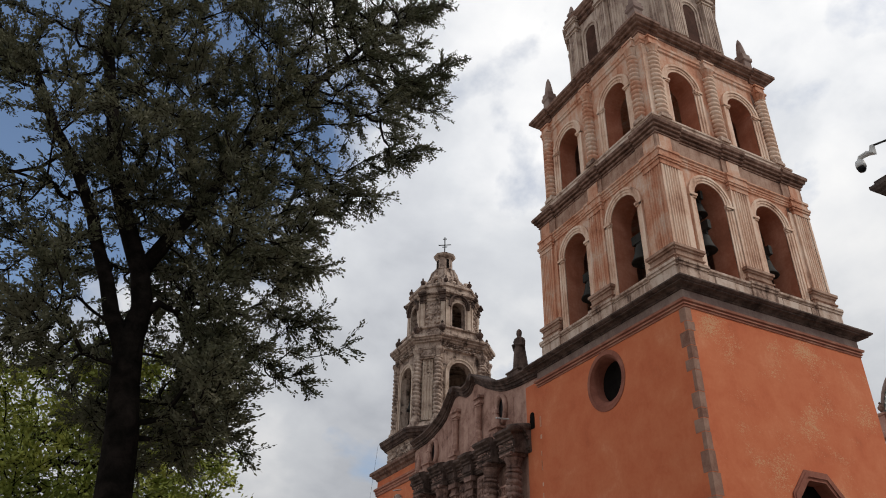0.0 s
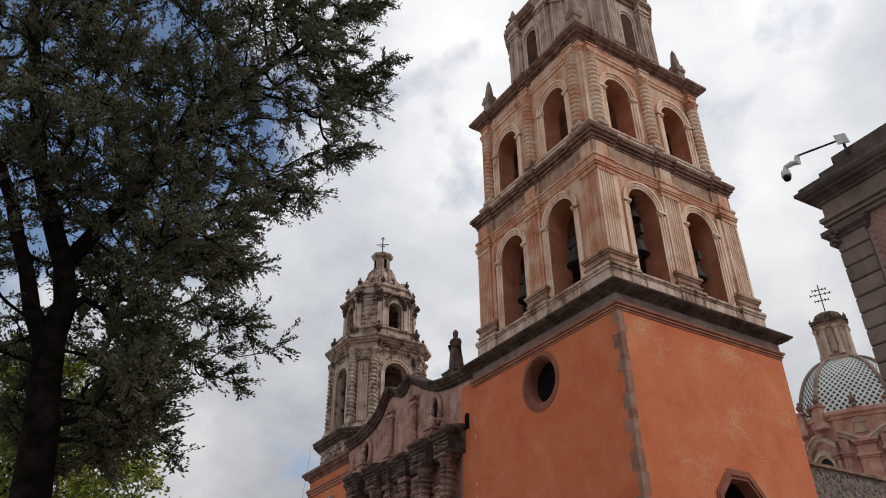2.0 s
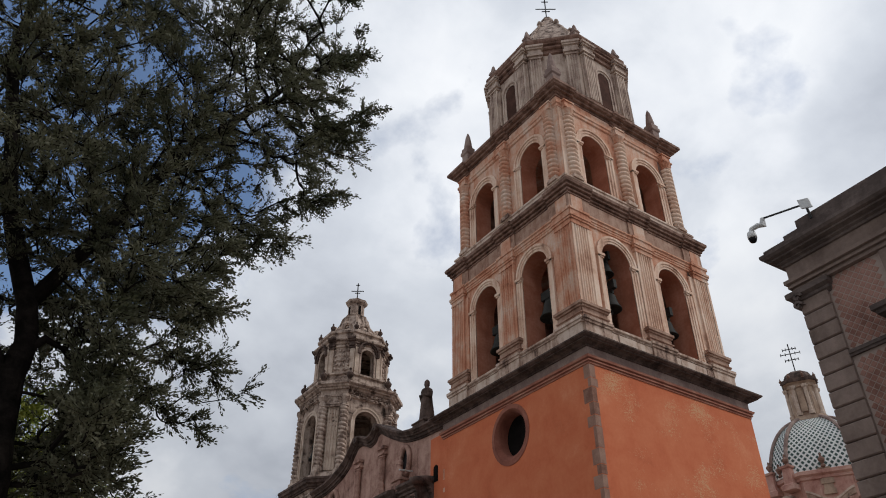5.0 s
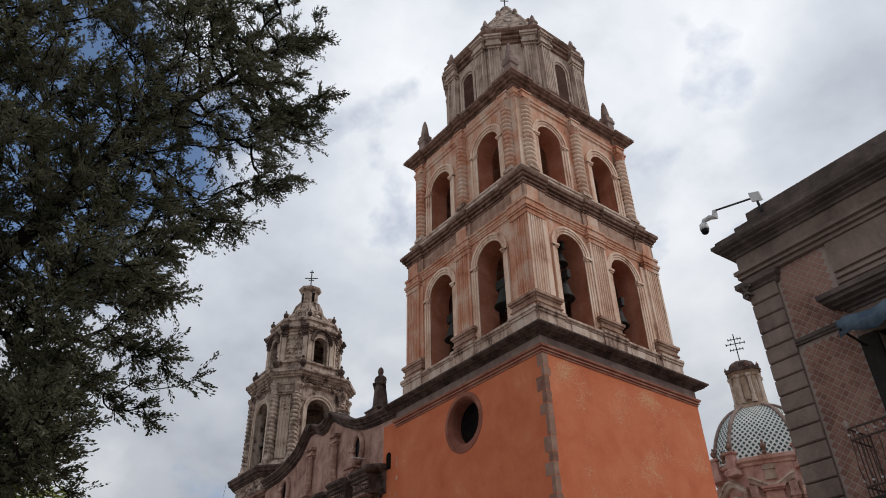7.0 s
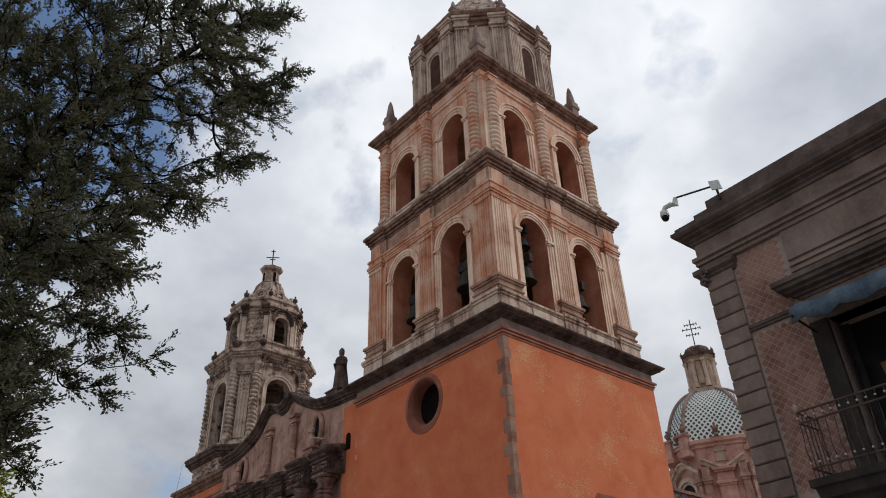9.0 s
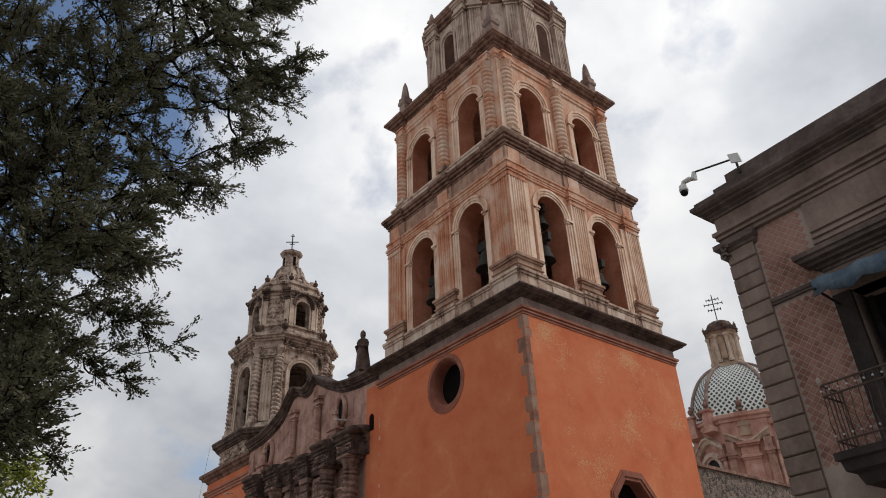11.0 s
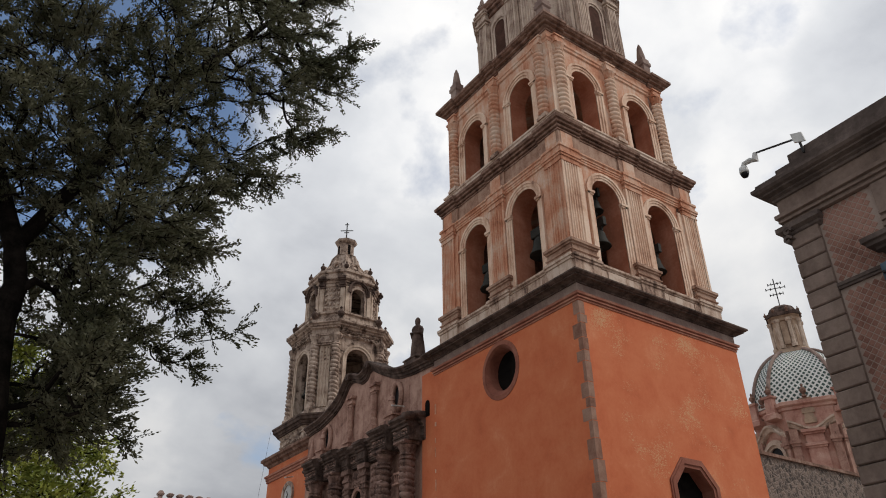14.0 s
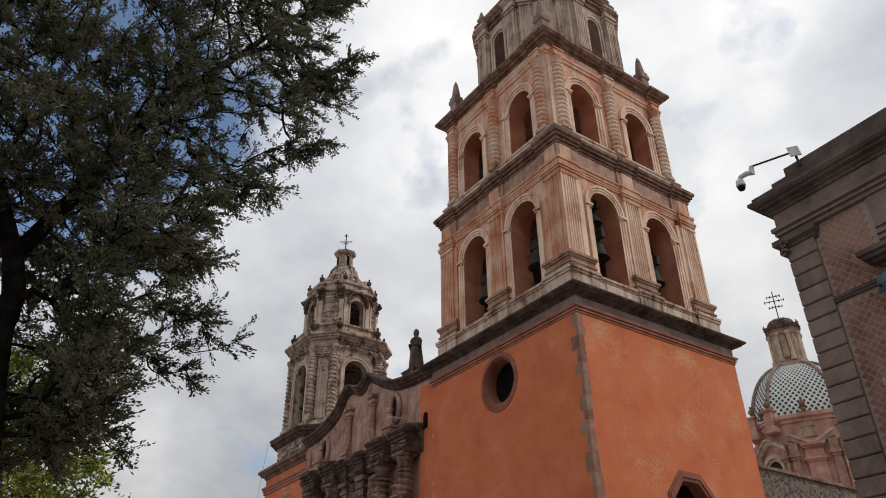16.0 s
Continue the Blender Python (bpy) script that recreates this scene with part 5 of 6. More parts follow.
for p in oct_loop(LC, 1.0, 0.56, 0):
    d = (Vector(p) - Vector((LC[0], LC[1], 0)))
    bm = bmesh.new()
    tube(bm, [(LC[0] + d.x * k, LC[1] + d.y * k, z) for k, z in ((1.7, 23.25), (1.32, 23.62), (1.02, 24.0), (0.82, 24.42), (0.7, 24.86))], 0.07, 6)
    lpart("cupola_rib", bm, CARVED)
bm = bmesh.new()
oct_ring(bm, LC, [(0.52, 24.9), (0.48, 25.0), (0.46, 25.85), (0.52, 25.9), (0.62, 26.0), (0.66, 26.12), (0.4, 26.25), (0.1, 26.35)], 0.56)
lan = lpart("lantern", bm, CARVED, "small stone lantern")
for at, length, main in oct_faces(LC, 0.472, 0.56):
    if main:
        # Slots are thin slabs painted dark as unlit openings.
        bm = bmesh.new()
        ubox(bm, at, -0.09, 0.09, 0.05, -0.012, 25.1, 25.75)
        lpart("lantern_slot", bm, VOID)
iron_cross(LC, 26.3, 1.35, lpart)


def urn(c, z, s, put, mat):
    bm = bmesh.new()
    lathe(bm, c, [(0.16 * s, z), (0.16 * s, z + 0.1 * s), (0.07 * s, z + 0.16 * s), (0.2 * s, z + 0.36 * s), (0.22 * s, z + 0.5 * s), (0.12 * s, z + 0.62 * s), (0.06 * s, z + 0.72 * s), (0.09 * s, z + 0.8 * s), (0.02 * s, z + 0.9 * s)], 10)
    return put("urn_finial", bm, mat, "weathered stone urn finial")


for p in oct_loop(LC, 1.85, 1.85 * 0.56, 0):
    urn((p[0], p[1]), 23.05, 0.7, lpart, SOOT)
for p in oct_loop(LC, 2.35, 2.35 * 0.47, 0):
    urn((p[0], p[1]), 19.5, 0.95, lpart, SOOT)
cable = thing("cable", "thin cable hanging down the far bell tower", "cable", (0.02, 24.1, 13.85))
bm = bmesh.new()
tube(bm, [(0, 0, 0), (-0.1, 0.5, -3.0), (-0.2, 1.0, -6.5), (-0.3, 1.6, -13.84)], 0.007, 5)
part("strand", bm, IRON, cable)
bell((2.0, 20.9, 15.2), 0.42, 0.3)
bell((1.2, 22.2, 15.5), 0.36, 0.3)

# ---- nave wall, dome ----
bm = bmesh.new()
box(bm, 8.004, 45.0, 1.6, 2.4, 0.0, 8.98)
nave = tagged(part("wall_nave", bm, RUBBLE), "rough dark rubble stone side wall of the church", "wall", kind="structure")
bm = bmesh.new()
box(bm, 8.004, 45.0, 1.5, 2.5, 8.98, 9.1)
part("coping", bm, DARK, nave)
bm = bmesh.new()
box(bm, 8.0, 45.0, 2.4, 19.5, 0.0, 8.9)
part("nave_roof", bm, GREY, nave)
bm = bmesh.new()
box(bm, 1.35, 8.0, 8.0, 19.7, 0.0, 12.0)
part("nave_front_block", bm, GREY, nave)

DC = (30.2, 9.75)
DAT = (DC[0], DC[1], 8.9)
dome = thing("church_dome", "green and white tiled dome with red stone drum and lantern", "dome", DAT)


def dpart(name, bm, mat, label="", smooth=False, kind=""):
    ob = local(part(name, bm, mat, dome, label, smooth), DAT)
    if kind:
        ob["kind"] = kind
    return ob


RIBS = [radians(a) for a in (61, 85, 151, 175, 241, 265, 331, 355)]


def dring(r, z, angles=RIBS):
    return [(DC[0] + r * math.cos(a), DC[1] + r * math.sin(a), z) for a in angles]


EVEN = [math.pi / 4 * (i + 0.5) + radians(28) for i in range(8)]


DOME = []
for i in range(15):
    t = i / 14
    a = math.radians(4 + 70 * t)
    DOME.append((0.15 + 3.42 * math.cos(a), 15.85 + 4.45 * math.sin(a)))
bm = bmesh.new()
hull(bm, [dring(r, z) for r, z in DOME])
dpart("shell", bm, WHITETILE, "white glazed tile shell")
ROWS = 13


def dome_at(t):
    a = math.radians(4 + 70 * t)
    return 0.15 + 3.42 * math.cos(a) + 0.03, 15.85 + 4.45 * math.sin(a) + 0.01


verts, quads = [], []
for s in range(1, 6):
    a0, a1 = RIBS[s], RIBS[s + 1]
    cols = 11 if a1 - a0 > 0.8 else 5
    for j in range(ROWS):
        for i in range(cols):
            for oi, oj in ((0.0, 0.0), (0.5, 0.5)):
                cell = []
                for du, dt in ((0.0, -0.29), (0.31, 0.0), (0.0, 0.29), (-0.31, 0.0)):
                    u = (i + 0.5 + oi + du) / cols
                    t = (j + 0.5 + oj + dt) / ROWS
                    if u > 0.99 or t > 1.0:
                        break
                    r, z = dome_at(t)
                    cell.append((DC[0] + r * ((1 - u) * math.cos(a0) + u * math.cos(a1)), DC[1] + r * ((1 - u) * math.sin(a0) + u * math.sin(a1)), z))
                if len(cell) == 4:
                    quads.append(tuple(range(len(verts), len(verts) + 4)))
                    verts += cell
me = bpy.data.meshes.new("green_tiles")
me.from_pydata(verts, [], quads)
me.materials.append(GREENTILE)
gt = new("green_tiles", me)
gt.parent = dome
local(gt, DAT)
gt["kind"] = "stuff"
for i in range(8):
    a = RIBS[i]
    bm = bmesh.new()
    tube(bm, [(DC[0] + (r + 0.05) * math.cos(a), DC[1] + (r + 0.05) * math.sin(a), z + 0.02) for r, z in DOME], 0.12, 8)
    dpart("dome_rib", bm, GREY, "grey stone dome rib")
    c = (DC[0] + 3.62 * math.cos(a), DC[1] + 3.62 * math.sin(a))
    bm = bmesh.new()
    square_ring(bm, c, [(0.42, 15.2), (0.42, 15.5), (0.36, 15.55), (0.27, 15.6), (0.24, 16.5), (0.33, 16.55), (0.36, 16.66), (0.2, 16.7)])
    dpart("buttress_pier", bm, REDST, "red stone pier")
    urn(c, 16.66, 0.85, dpart, DARK)
    a = (RIBS[i] + (RIBS[i + 1] if i < 7 else RIBS[0] + 2 * math.pi)) / 2
    urn((DC[0] + 3.5 * math.cos(a), DC[1] + 3.5 * math.sin(a)), 16.25, 0.9, dpart, DARK)
bm = bmesh.new()
hull(bm, [dring(r, z, EVEN) for r, z in ((3.5, 8.9), (3.5, 15.6), (3.62, 15.65), (3.62, 15.8), (3.8, 15.9), (3.8, 16.1), (3.5, 16.2))])
dpart("drum", bm, REDST, "red and buff carved stone drum")
for i in range(8):
    a = math.pi / 4 * i + radians(28)
    rr = 3.5 * math.cos(math.pi / 8)
    out = Vector((math.cos(a), math.sin(a), 0))
    al = Vector((-math.sin(a), math.cos(a), 0))
    base = Vector((DC[0], DC[1], 0)) + out * rr

    def at(u, d, z, base=base, al=al, out=out):
        q = base + al * u - out * d
        return (q.x, q.y, z)
    bm = bmesh.new()
    if i % 2:
        pts = [(-0.62, 11.6)] + arch_points(0, 1.24, 13.1) + [(0.62, 11.6)]
        hull(bm, [[at(u, d, z) for u, z in pts] for d in (-0.02, 0.2)])
        pane = dpart("drum_window", bm, GLASSDK, "dark arched drum window")
        bm = bmesh.new()
        archivolt(bm, at, 0, 1.24, 11.6, 13.1, [(0.0, 0.16, 0.14), (0.16, 0.32, 0.26), (0.32, 0.46, 0.2)])
        under(dpart("window_arch", bm, PIERST, "buff stone arch moulding"), pane)
    else:
        stack(bm, at, -0.5, 0.5, [(0.1, 0.3, 11.0, 11.4), (0.0, 0.22, 11.4, 13.2), (0.05, 0.28, 13.2, 13.3), (0.12, 0.36, 13.32, 13.45), (0.0, 0.25, 13.5, 14.0), (0.1, 0.36, 14.0, 14.1), (0.18, 0.46, 14.12, 14.28)])
        dpart("diagonal_pier", bm, REDST, "red stone pier with stepped mouldings")
        bm = bmesh.new()
        stack(bm, at, -0.34, 0.34, [(0.0, 0.1, 14.7, 15.0), (-0.08, 0.08, 15.0, 15.3), (0.02, 0.12, 15.3, 15.6), (-0.1, 0.08, 15.6, 16.1), (0.0, 0.14, 16.1, 16.25)])
        dpart("cartouche", bm, CREAM, "pale carved cartouche")
    bm = bmesh.new()
    hull(bm, [[at(u, d, (14.55 + (0.42 if i % 2 else -0.3) * math.cos(u * 2.2)) + e) for d, e in ((0.02, -0.3), (-0.2, -0.25), (-0.3, -0.05), (-0.42, 0.0), (-0.42, 0.12), (0.02, 0.2))] for u in [-1.3 + 2.6 * k / 14 for k in range(15)]])
    dpart("wavy_cornice", bm, PIERST, "waving carved stone cornice")
    for u in (-1.1, 1.1):
        bm = bmesh.new()
        stack(bm, at, u - 0.2, u + 0.2, [(0.0, 0.2, 9.0, 13.4), (0.06, 0.26, 13.4, 13.55), (0.12, 0.34, 13.55, 13.75), (0.04, 0.26, 13.75, 14.4)])
        dpart("drum_pilaster", bm, PINKST)
bm = bmesh.new()
hull(bm, [dring(r, z) for r, z in ((1.55, 19.6), (1.5, 19.9), (1.3, 20), (1.22, 20.35), (0.98, 20.4), (0.95, 22.35), (1.05, 22.4), (1.05, 22.6), (1.2, 22.7), (1.24, 22.9), (0.9, 22.96))])
dpart("lantern", bm, CREAM, "cream and red stone lantern")
bm = bmesh.new()
hull(bm, [dring(r, z) for r, z in ((1.3, 22.7), (1.32, 22.94), (1.05, 23.02), (1.0, 23.2), (0.85, 23.45), (0.5, 23.68), (0.12, 23.8))])
dpart("lantern_cap", bm, SOOT, "dark stone lantern cap")
for i in range(8):
    a = math.pi / 4 * i
    bm = bmesh.new()
    lathe(bm, (DC[0] + 0.98 * math.cos(a), DC[1] + 0.98 * math.sin(a)), [(0.2, 20.4), (0.2, 20.6), (0.13, 20.65), (0.12, 22.2), (0.2, 22.3), (0.22, 22.45)], 8)
    dpart("lantern_column", bm, PIERST)
    urn((DC[0] + 1.14 * math.cos(a), DC[1] + 1.14 * math.sin(a)), 22.88, 0.5, dpart, DARK)
    a += math.pi / 8
    out = Vector((math.cos(a), math.sin(a), 0))
    al = Vector((-math.sin(a), math.cos(a), 0))
    base = Vector((DC[0], DC[1], 0)) + out * 0.98 * math.cos(math.pi / 8)

    def at(u, d, z, base=base, al=al, out=out):
        q = base + al * u - out * d
        return (q.x, q.y, z)
    bm = bmesh.new()
    pts = [(-0.2, 20.65)] + arch_points(0, 0.4, 21.85) + [(0.2, 20.65)]
    hull(bm, [[at(u, d, z) for u, z in pts] for d in (-0.03, 0.1)])
    dpart("lantern_panel", bm, PIERST if i % 2 else CREAM)
bm = bmesh.new()
d = Vector((0.48, -0.88, 0))
cx, cy = DC
tube(bm, [(cx, cy, 23.7), (cx, cy, 25.9)], 0.04, 6)
for z, w in ((25.5, 0.42), (25.15, 0.62), (24.7, 0.42)):
    tube(bm, [(cx - d.x * w, cy - d.y * w, z), (cx + d.x * w, cy + d.y * w, z)], 0.03, 6)
    for s in (-1, -0.5, 0.5, 1):
        tube(bm, [(cx + d.x * w * s, cy + d.y * w * s, z - 0.1), (cx + d.x * w * s, cy + d.y * w * s, z + 0.1)], 0.03, 5)
dpart("cross", bm, IRON, "ornate wrought iron cross")


# ---- corner building across the side street ----
HX, HY = -5.8, -9.9
HAT = (HX, HY, 0)
house = thing("corner_building", "dark two-storey corner building of brick and grey stone", "building", HAT)
house.rotation_euler = (0, 0, radians(-3.0))


def set_on_house(ob):
    """Turns a thing that was placed for the unturned building with it."""
    ob.matrix_basis = pose(HX, HY, 0, 0, 0, -3.0) @ Matrix.Translation((ob.location.x - HX, ob.location.y - HY, ob.location.z))
    return ob


def hpart(name, bm, mat, label="", smooth=False, kind=""):
    ob = local(part(name, bm, mat, house, label, smooth), HAT)
    if kind:
        ob["kind"] = kind
    return ob


def hat(u, d, z):
    """Along the street front from its corner, inwards, up."""
    return (HX + d, HY - u, z)


WINDOWS = [(2.3, 1.5, 4.05, 6.0), (6.85, 1.5, 4.05, 6.0), (11.35, 1.5, 4.05, 6.0)]
bm = bmesh.new()
edges = [0.0]
for u, w, z0, z1 in WINDOWS:
    ubox(bm, hat, edges[-1], u - w / 2, 0.02, 0.6, 0.0, 7.9)
    ubox(bm, hat, u - w / 2, u + w / 2, 0.02, 0.6, 0.0, z0)
    ubox(bm, hat, u - w / 2, u + w / 2, 0.02, 0.6, z1, 7.9)
    edges.append(u + w / 2)
ubox(bm, hat, edges[-1], 20.0, 0.02, 0.6, 0.0, 7.9)
bmesh.ops.remove_doubles(bm, verts=bm.verts[:], dist=0.0005)
hpart("wall", bm, MORTAR, "mortar backing of the brick front")
bm = bmesh.new()
box(bm, HX + 0.6, 6.0, HY - 20.0, HY - 0.004, 0.0, 7.9)
hpart("inner_block", bm, HOUSEDK)
for u, w, z0, z1 in WINDOWS:
    bm = bmesh.new()
    ubox(bm, hat, u - w / 2, u + w / 2, 0.45, 0.5, z0, z1)
    pane = hpart("window", bm, GLASSDK, "dark window glass")
    for du in (-w / 2 + 0.04, 0.0, w / 2 - 0.04):
        bm = bmesh.new()
        ubox(bm, hat, u + du - 0.04, u + du + 0.04, 0.38, 0.446, z0, z1)
        under(hpart("window_frame", bm, IRON), pane)
    for s in (-1, 1):
        bm = bmesh.new()
        a, b = sorted((u + s * w / 2, u + s * (w / 2 + 0.24)))
        ubox(bm, hat, a, b, 0.4, -0.05, 3.9, 6.0)
        # Jambs take the near-black stone: awning shade put into their colour.
        under(hpart("window_jamb", bm, SLABST), pane)
    bm = bmesh.new()
    ubox(bm, hat, u - w / 2 - 0.24, u + w / 2 + 0.24, 0.3, -0.06, 6.0, 6.36)
    under(hpart("lintel", bm, HOUSEST), pane)
    bm = bmesh.new()
    stack(bm, hat, u - w / 2 - 0.24, u + w / 2 + 0.24, [(0.0, 0.08, 6.36, 6.4), (0.05, 0.12, 6.41, 6.45), (0.12, 0.2, 6.46, 6.5), (0.2, 0.28, 6.51, 6.56), (0.24, 0.32, 6.57, 6.64), (0.02, 0.06, 6.66, 6.68)])
    under(hpart("window_cornice", bm, HOUSEDK, "dark stone hood over a window"), pane)
    bm = bmesh.new()
    stack(bm, hat, u - w / 2 - 0.24, u + w / 2 + 0.24, [(0.0, 0.03, 6.68, 6.8), (0.0, 0.06, 6.81, 6.86), (0.0, 0.02, 6.865, 6.9), (0.0, 0.06, 6.905, 6.955), (0.0, 0.02, 6.96, 7.0), (0.0, 0.06, 7.005, 7.04), (0.0, 0.03, 7.045, 7.49)])
    hpart("attic_panel", bm, HOUSEST, "plain grey stone panel")
    # Ochre slip added in place of a lit wall inside the room.
    bm = bmesh.new()
    hull(bm, [[hat(u - 0.42 + 0.02 * math.sin(j * 1.7), 0.3 + 0.02 * math.cos(j * 2.3), z), hat(u - 0.26, 0.3, z), hat(u - 0.26, 0.33, z), hat(u - 0.42, 0.33, z)] for j, z in enumerate((4.9, 5.05, 5.2, 5.32))])
    hpart("curtain", bm, OCHRE, "ochre slip painted as a lit wall inside the room")
    # awning
    aw = thing("awning", "faded blue canvas awning over a balcony window", "awning", hat(u, -0.06, 6.2), "awnings of the corner building")
    set_on_house(aw)
    bm = bmesh.new()
    rows = []
    rng = random.Random(int(u * 10))
    for i in range(13):
        v = -0.95 + 1.9 * i / 12
        sag = 0.02 * math.sin(i * 1.9) + rng.uniform(-0.012, 0.012)
        rows.append([(-0.02, -v, 0.0), (-0.3, -v, -0.07 + sag), (-0.55, -v, -0.16 + sag), (-0.57, -v, -0.4 + sag * 2), (-0.55, -v, -0.4 + sag * 2), (-0.53, -v, -0.18 + sag), (-0.29, -v, -0.1 + sag), (-0.02, -v, -0.04)])
    hull(bm, rows)
    part("canvas", bm, AWNING, aw, smooth=True)
    for v in (-0.92, 0.92):
        bm = bmesh.new()
        tube(bm, [(0.0, -v, -0.35), (-0.6, -v, -0.28)], 0.018, 6)
        part("awning_arm", bm, IRON, aw)
    # balcony
    bal = thing("balcony", "iron balcony railing on a dark stone slab", "balcony", hat(u, 0.0, 3.86), "balconies of the corner building")
    set_on_house(bal)
    bm = bmesh.new()
    hull(bm, [[(0.02, -1.32 - o, z), (0.02, 1.32 + o, z), (-0.55 - o, 1.32 + o, z), (-0.55 - o, -1.32 - o, z)] for o, z in ((-0.14, -0.32), (-0.1, -0.2), (-0.02, -0.16), (0.0, -0.05), (0.04, -0.03), (0.04, 0.06))])
    # Slab coloured near-black for the deep shade under the balcony.
    part("slab", bm, SLABST, bal, "moulded stone slab coloured black for its shade")
    for z in (0.2, 0.76, 0.9):
        bm = bmesh.new()
        tube(bm, [(0.0, -1.3, z), (-0.5, -1.3, z), (-0.5, 1.3, z), (0.0, 1.3, z)], 0.014, 6)
        part("rail", bm, RUSTIRON, bal)
    for i in range(25):
        v = -1.3 + 2.6 * i / 24
        bm = bmesh.new()
        tube(bm, [(-0.5, v, 0.06), (-0.5, v, 0.3), (-0.54, v, 0.42), (-0.5, v, 0.6), (-0.5, v, 0.9)], 0.008, 5)
        part("baluster", bm, RUSTIRON, bal)
        for z in (0.26, 0.82):
            bm = bmesh.new()
            bmesh.ops.create_icosphere(bm, subdivisions=1, radius=0.016, matrix=Matrix.Translation((-0.52, v, z)))
            part("boss", bm, CLOCKFACE, bal)
    for v in (-1.3, 1.3):
        for j in range(5):
            bm = bmesh.new()
            tube(bm, [(-0.5 * j / 5, v, 0.06), (-0.5 * j / 5, v, 0.9)], 0.008, 5)
            part("baluster", bm, RUSTIRON, bal)
        bm = bmesh.new()
        lathe(bm, (-0.5, v), [(0.02, 0.9), (0.035, 0.93), (0.035, 0.97), (0.01, 1.01)], 8)
        part("knob", bm, MORTAR, bal)
# corner quoins, string course, cornice
zq, flip = 0.0, False
random.seed(8)
while zq < 7.35:
    z1 = min(zq + 0.245, 7.4)
    bm = bmesh.new()
    hull(bm, [[hat(u, d, z) for u, d in ((0.0, -0.035 + o), (0.46, -0.035 + o), (0.46, 0.3), (0.0, 0.3))] for o, z in ((0.02, zq + 0.006), (0.0, zq + 0.022), (0.0, z1 - 0.022), (0.02, z1 - 0.006))])
    hpart("quoin", bm, HOUSEST)
    zq = z1
bm = bmesh.new()
stack(bm, hat, 0.46, 1.3, [(0.0, 0.02, 6.24, 6.28), (0.0, 0.035, 6.28, 6.33)])
hpart("string_course", bm, HOUSEDK)
bm = bmesh.new()
prof = ((0.0, 7.3), (0.06, 7.34), (0.06, 7.38), (0.12, 7.42), (0.12, 7.5))
hull(bm, [[hat(-0.03 - o, -o, z), hat(0.5 + o * 0.5, -o, z), hat(0.5 + o * 0.5, 0.3, z), hat(-0.03 - o, 0.3, z)] for o, z in prof])
hpart("corner_capital", bm, HOUSEDK)
HOUSE_TOP = (("architrave", HOUSEST, "stepped brown stone moulding", ((0.02, 7.5), (0.05, 7.51), (0.05, 7.55), (0.035, 7.555), (0.035, 7.58), (0.08, 7.585), (0.08, 7.62), (0.06, 7.625), (0.06, 7.65), (0.11, 7.66), (0.11, 7.72), (0.05, 7.74))),
             ("frieze", HOUSEST, "plain brown stone frieze", ((0.045, 7.73), (0.045, 7.98))),
             ("cornice", HOUSEDK, "wide dark projecting cornice", ((0.04, 7.96), (0.08, 7.97), (0.08, 8.01), (0.12, 8.03), (0.12, 8.06), (0.2, 8.08), (0.2, 8.11), (0.25, 8.13), (0.28, 8.17), (0.28, 8.22), (0.22, 8.24), (0.22, 8.3), (0.0, 8.32))))
for name, mat, label, prof in HOUSE_TOP:
    bm = bmesh.new()
    hull(bm, [[(HX - o, HY + o, z), (6.0 + o, HY + o, z), (6.0 + o, HY - 20 - o, z), (HX - o, HY - 20 - o, z)] for o, z in prof])
    hpart(name, bm, mat, label)
for k in range(2):
    bm = bmesh.new()
    loops = []
    for i in range(15):
        a = math.pi * 2.2 * i / 14
        r = 0.09 * (1.0 - 0.05 * i)
        loops.append([hat(0.03 - 0.03 * k + q * math.cos(a), dd, 7.38 - 0.13 * k + q * math.sin(a)) for q in (r, r - 0.04) for dd in ((-0.12, 0.3) if q == r else (0.3, -0.12))])
    hull(bm, loops)
    hpart("capital_volute", bm, HOUSEDK, "weathered stone volute")
for u0, z0, z1, o in ((0.16, 8.3, 8.38, 0.2), (0.4, 8.38, 8.54, 0.17)):
    bm = bmesh.new()
    ubox(bm, hat, u0, 20.0, 0.4, -o, z0, z1)
    hpart("parapet", bm, HOUSEDK)

# bricks set on the slant
bm = bmesh.new()
s = 0.0505
hull(bm, [[(-d, s * 0.0 + a * k, b * k) for a, b in ((s, 0), (0, s), (-s, 0), (0, -s))] for d, k in ((0.0, 1.0), (0.012, 1.0), (0.016, 0.86))])
brick_mesh = bpy.data.meshes.new("brick")
bmesh.ops.recalc_face_normals(bm, faces=bm.faces[:])
bm.to_mesh(brick_mesh)
brick_mesh.materials.append(BRICK)
rest = []
count = 0
pitch = 0.118
for u0, u1, z0, z1, single in ((0.46, 1.3, 3.9, 6.24, True), (0.46, 1.24, 6.33, 7.52, True), (3.3, 5.85, 3.7, 7.5, False)):
    r = 0
    z = z0 + 0.07
    while z < z1 - 0.05:
        u = u0 + 0.07 + (pitch / 2 if r % 2 else 0)
        while u < u1 - 0.05:
            if single and count < 300:
                ob = new("brick", brick_mesh)
                ob.parent = house
                ob.location = (0.03, -u, z)
                count += 1
            else:
                rest.append(hat(u, 0.03, z))
            u += pitch
        z += pitch / 2
        r += 1
me = bpy.data.meshes.new("bricks")
vs, fs = [], []
for p in rest:
    n = len(vs)
    vs += [(p[0] + v.co.x, p[1] + v.co.y, p[2] + v.co.z) for v in brick_mesh.vertices]
    fs += [tuple(n + i for i in f.vertices) for f in brick_mesh.polygons]
me.from_pydata(vs, [], fs)
me.materials.append(BRICK)
bricks = new("bricks", me)
bricks.parent = house
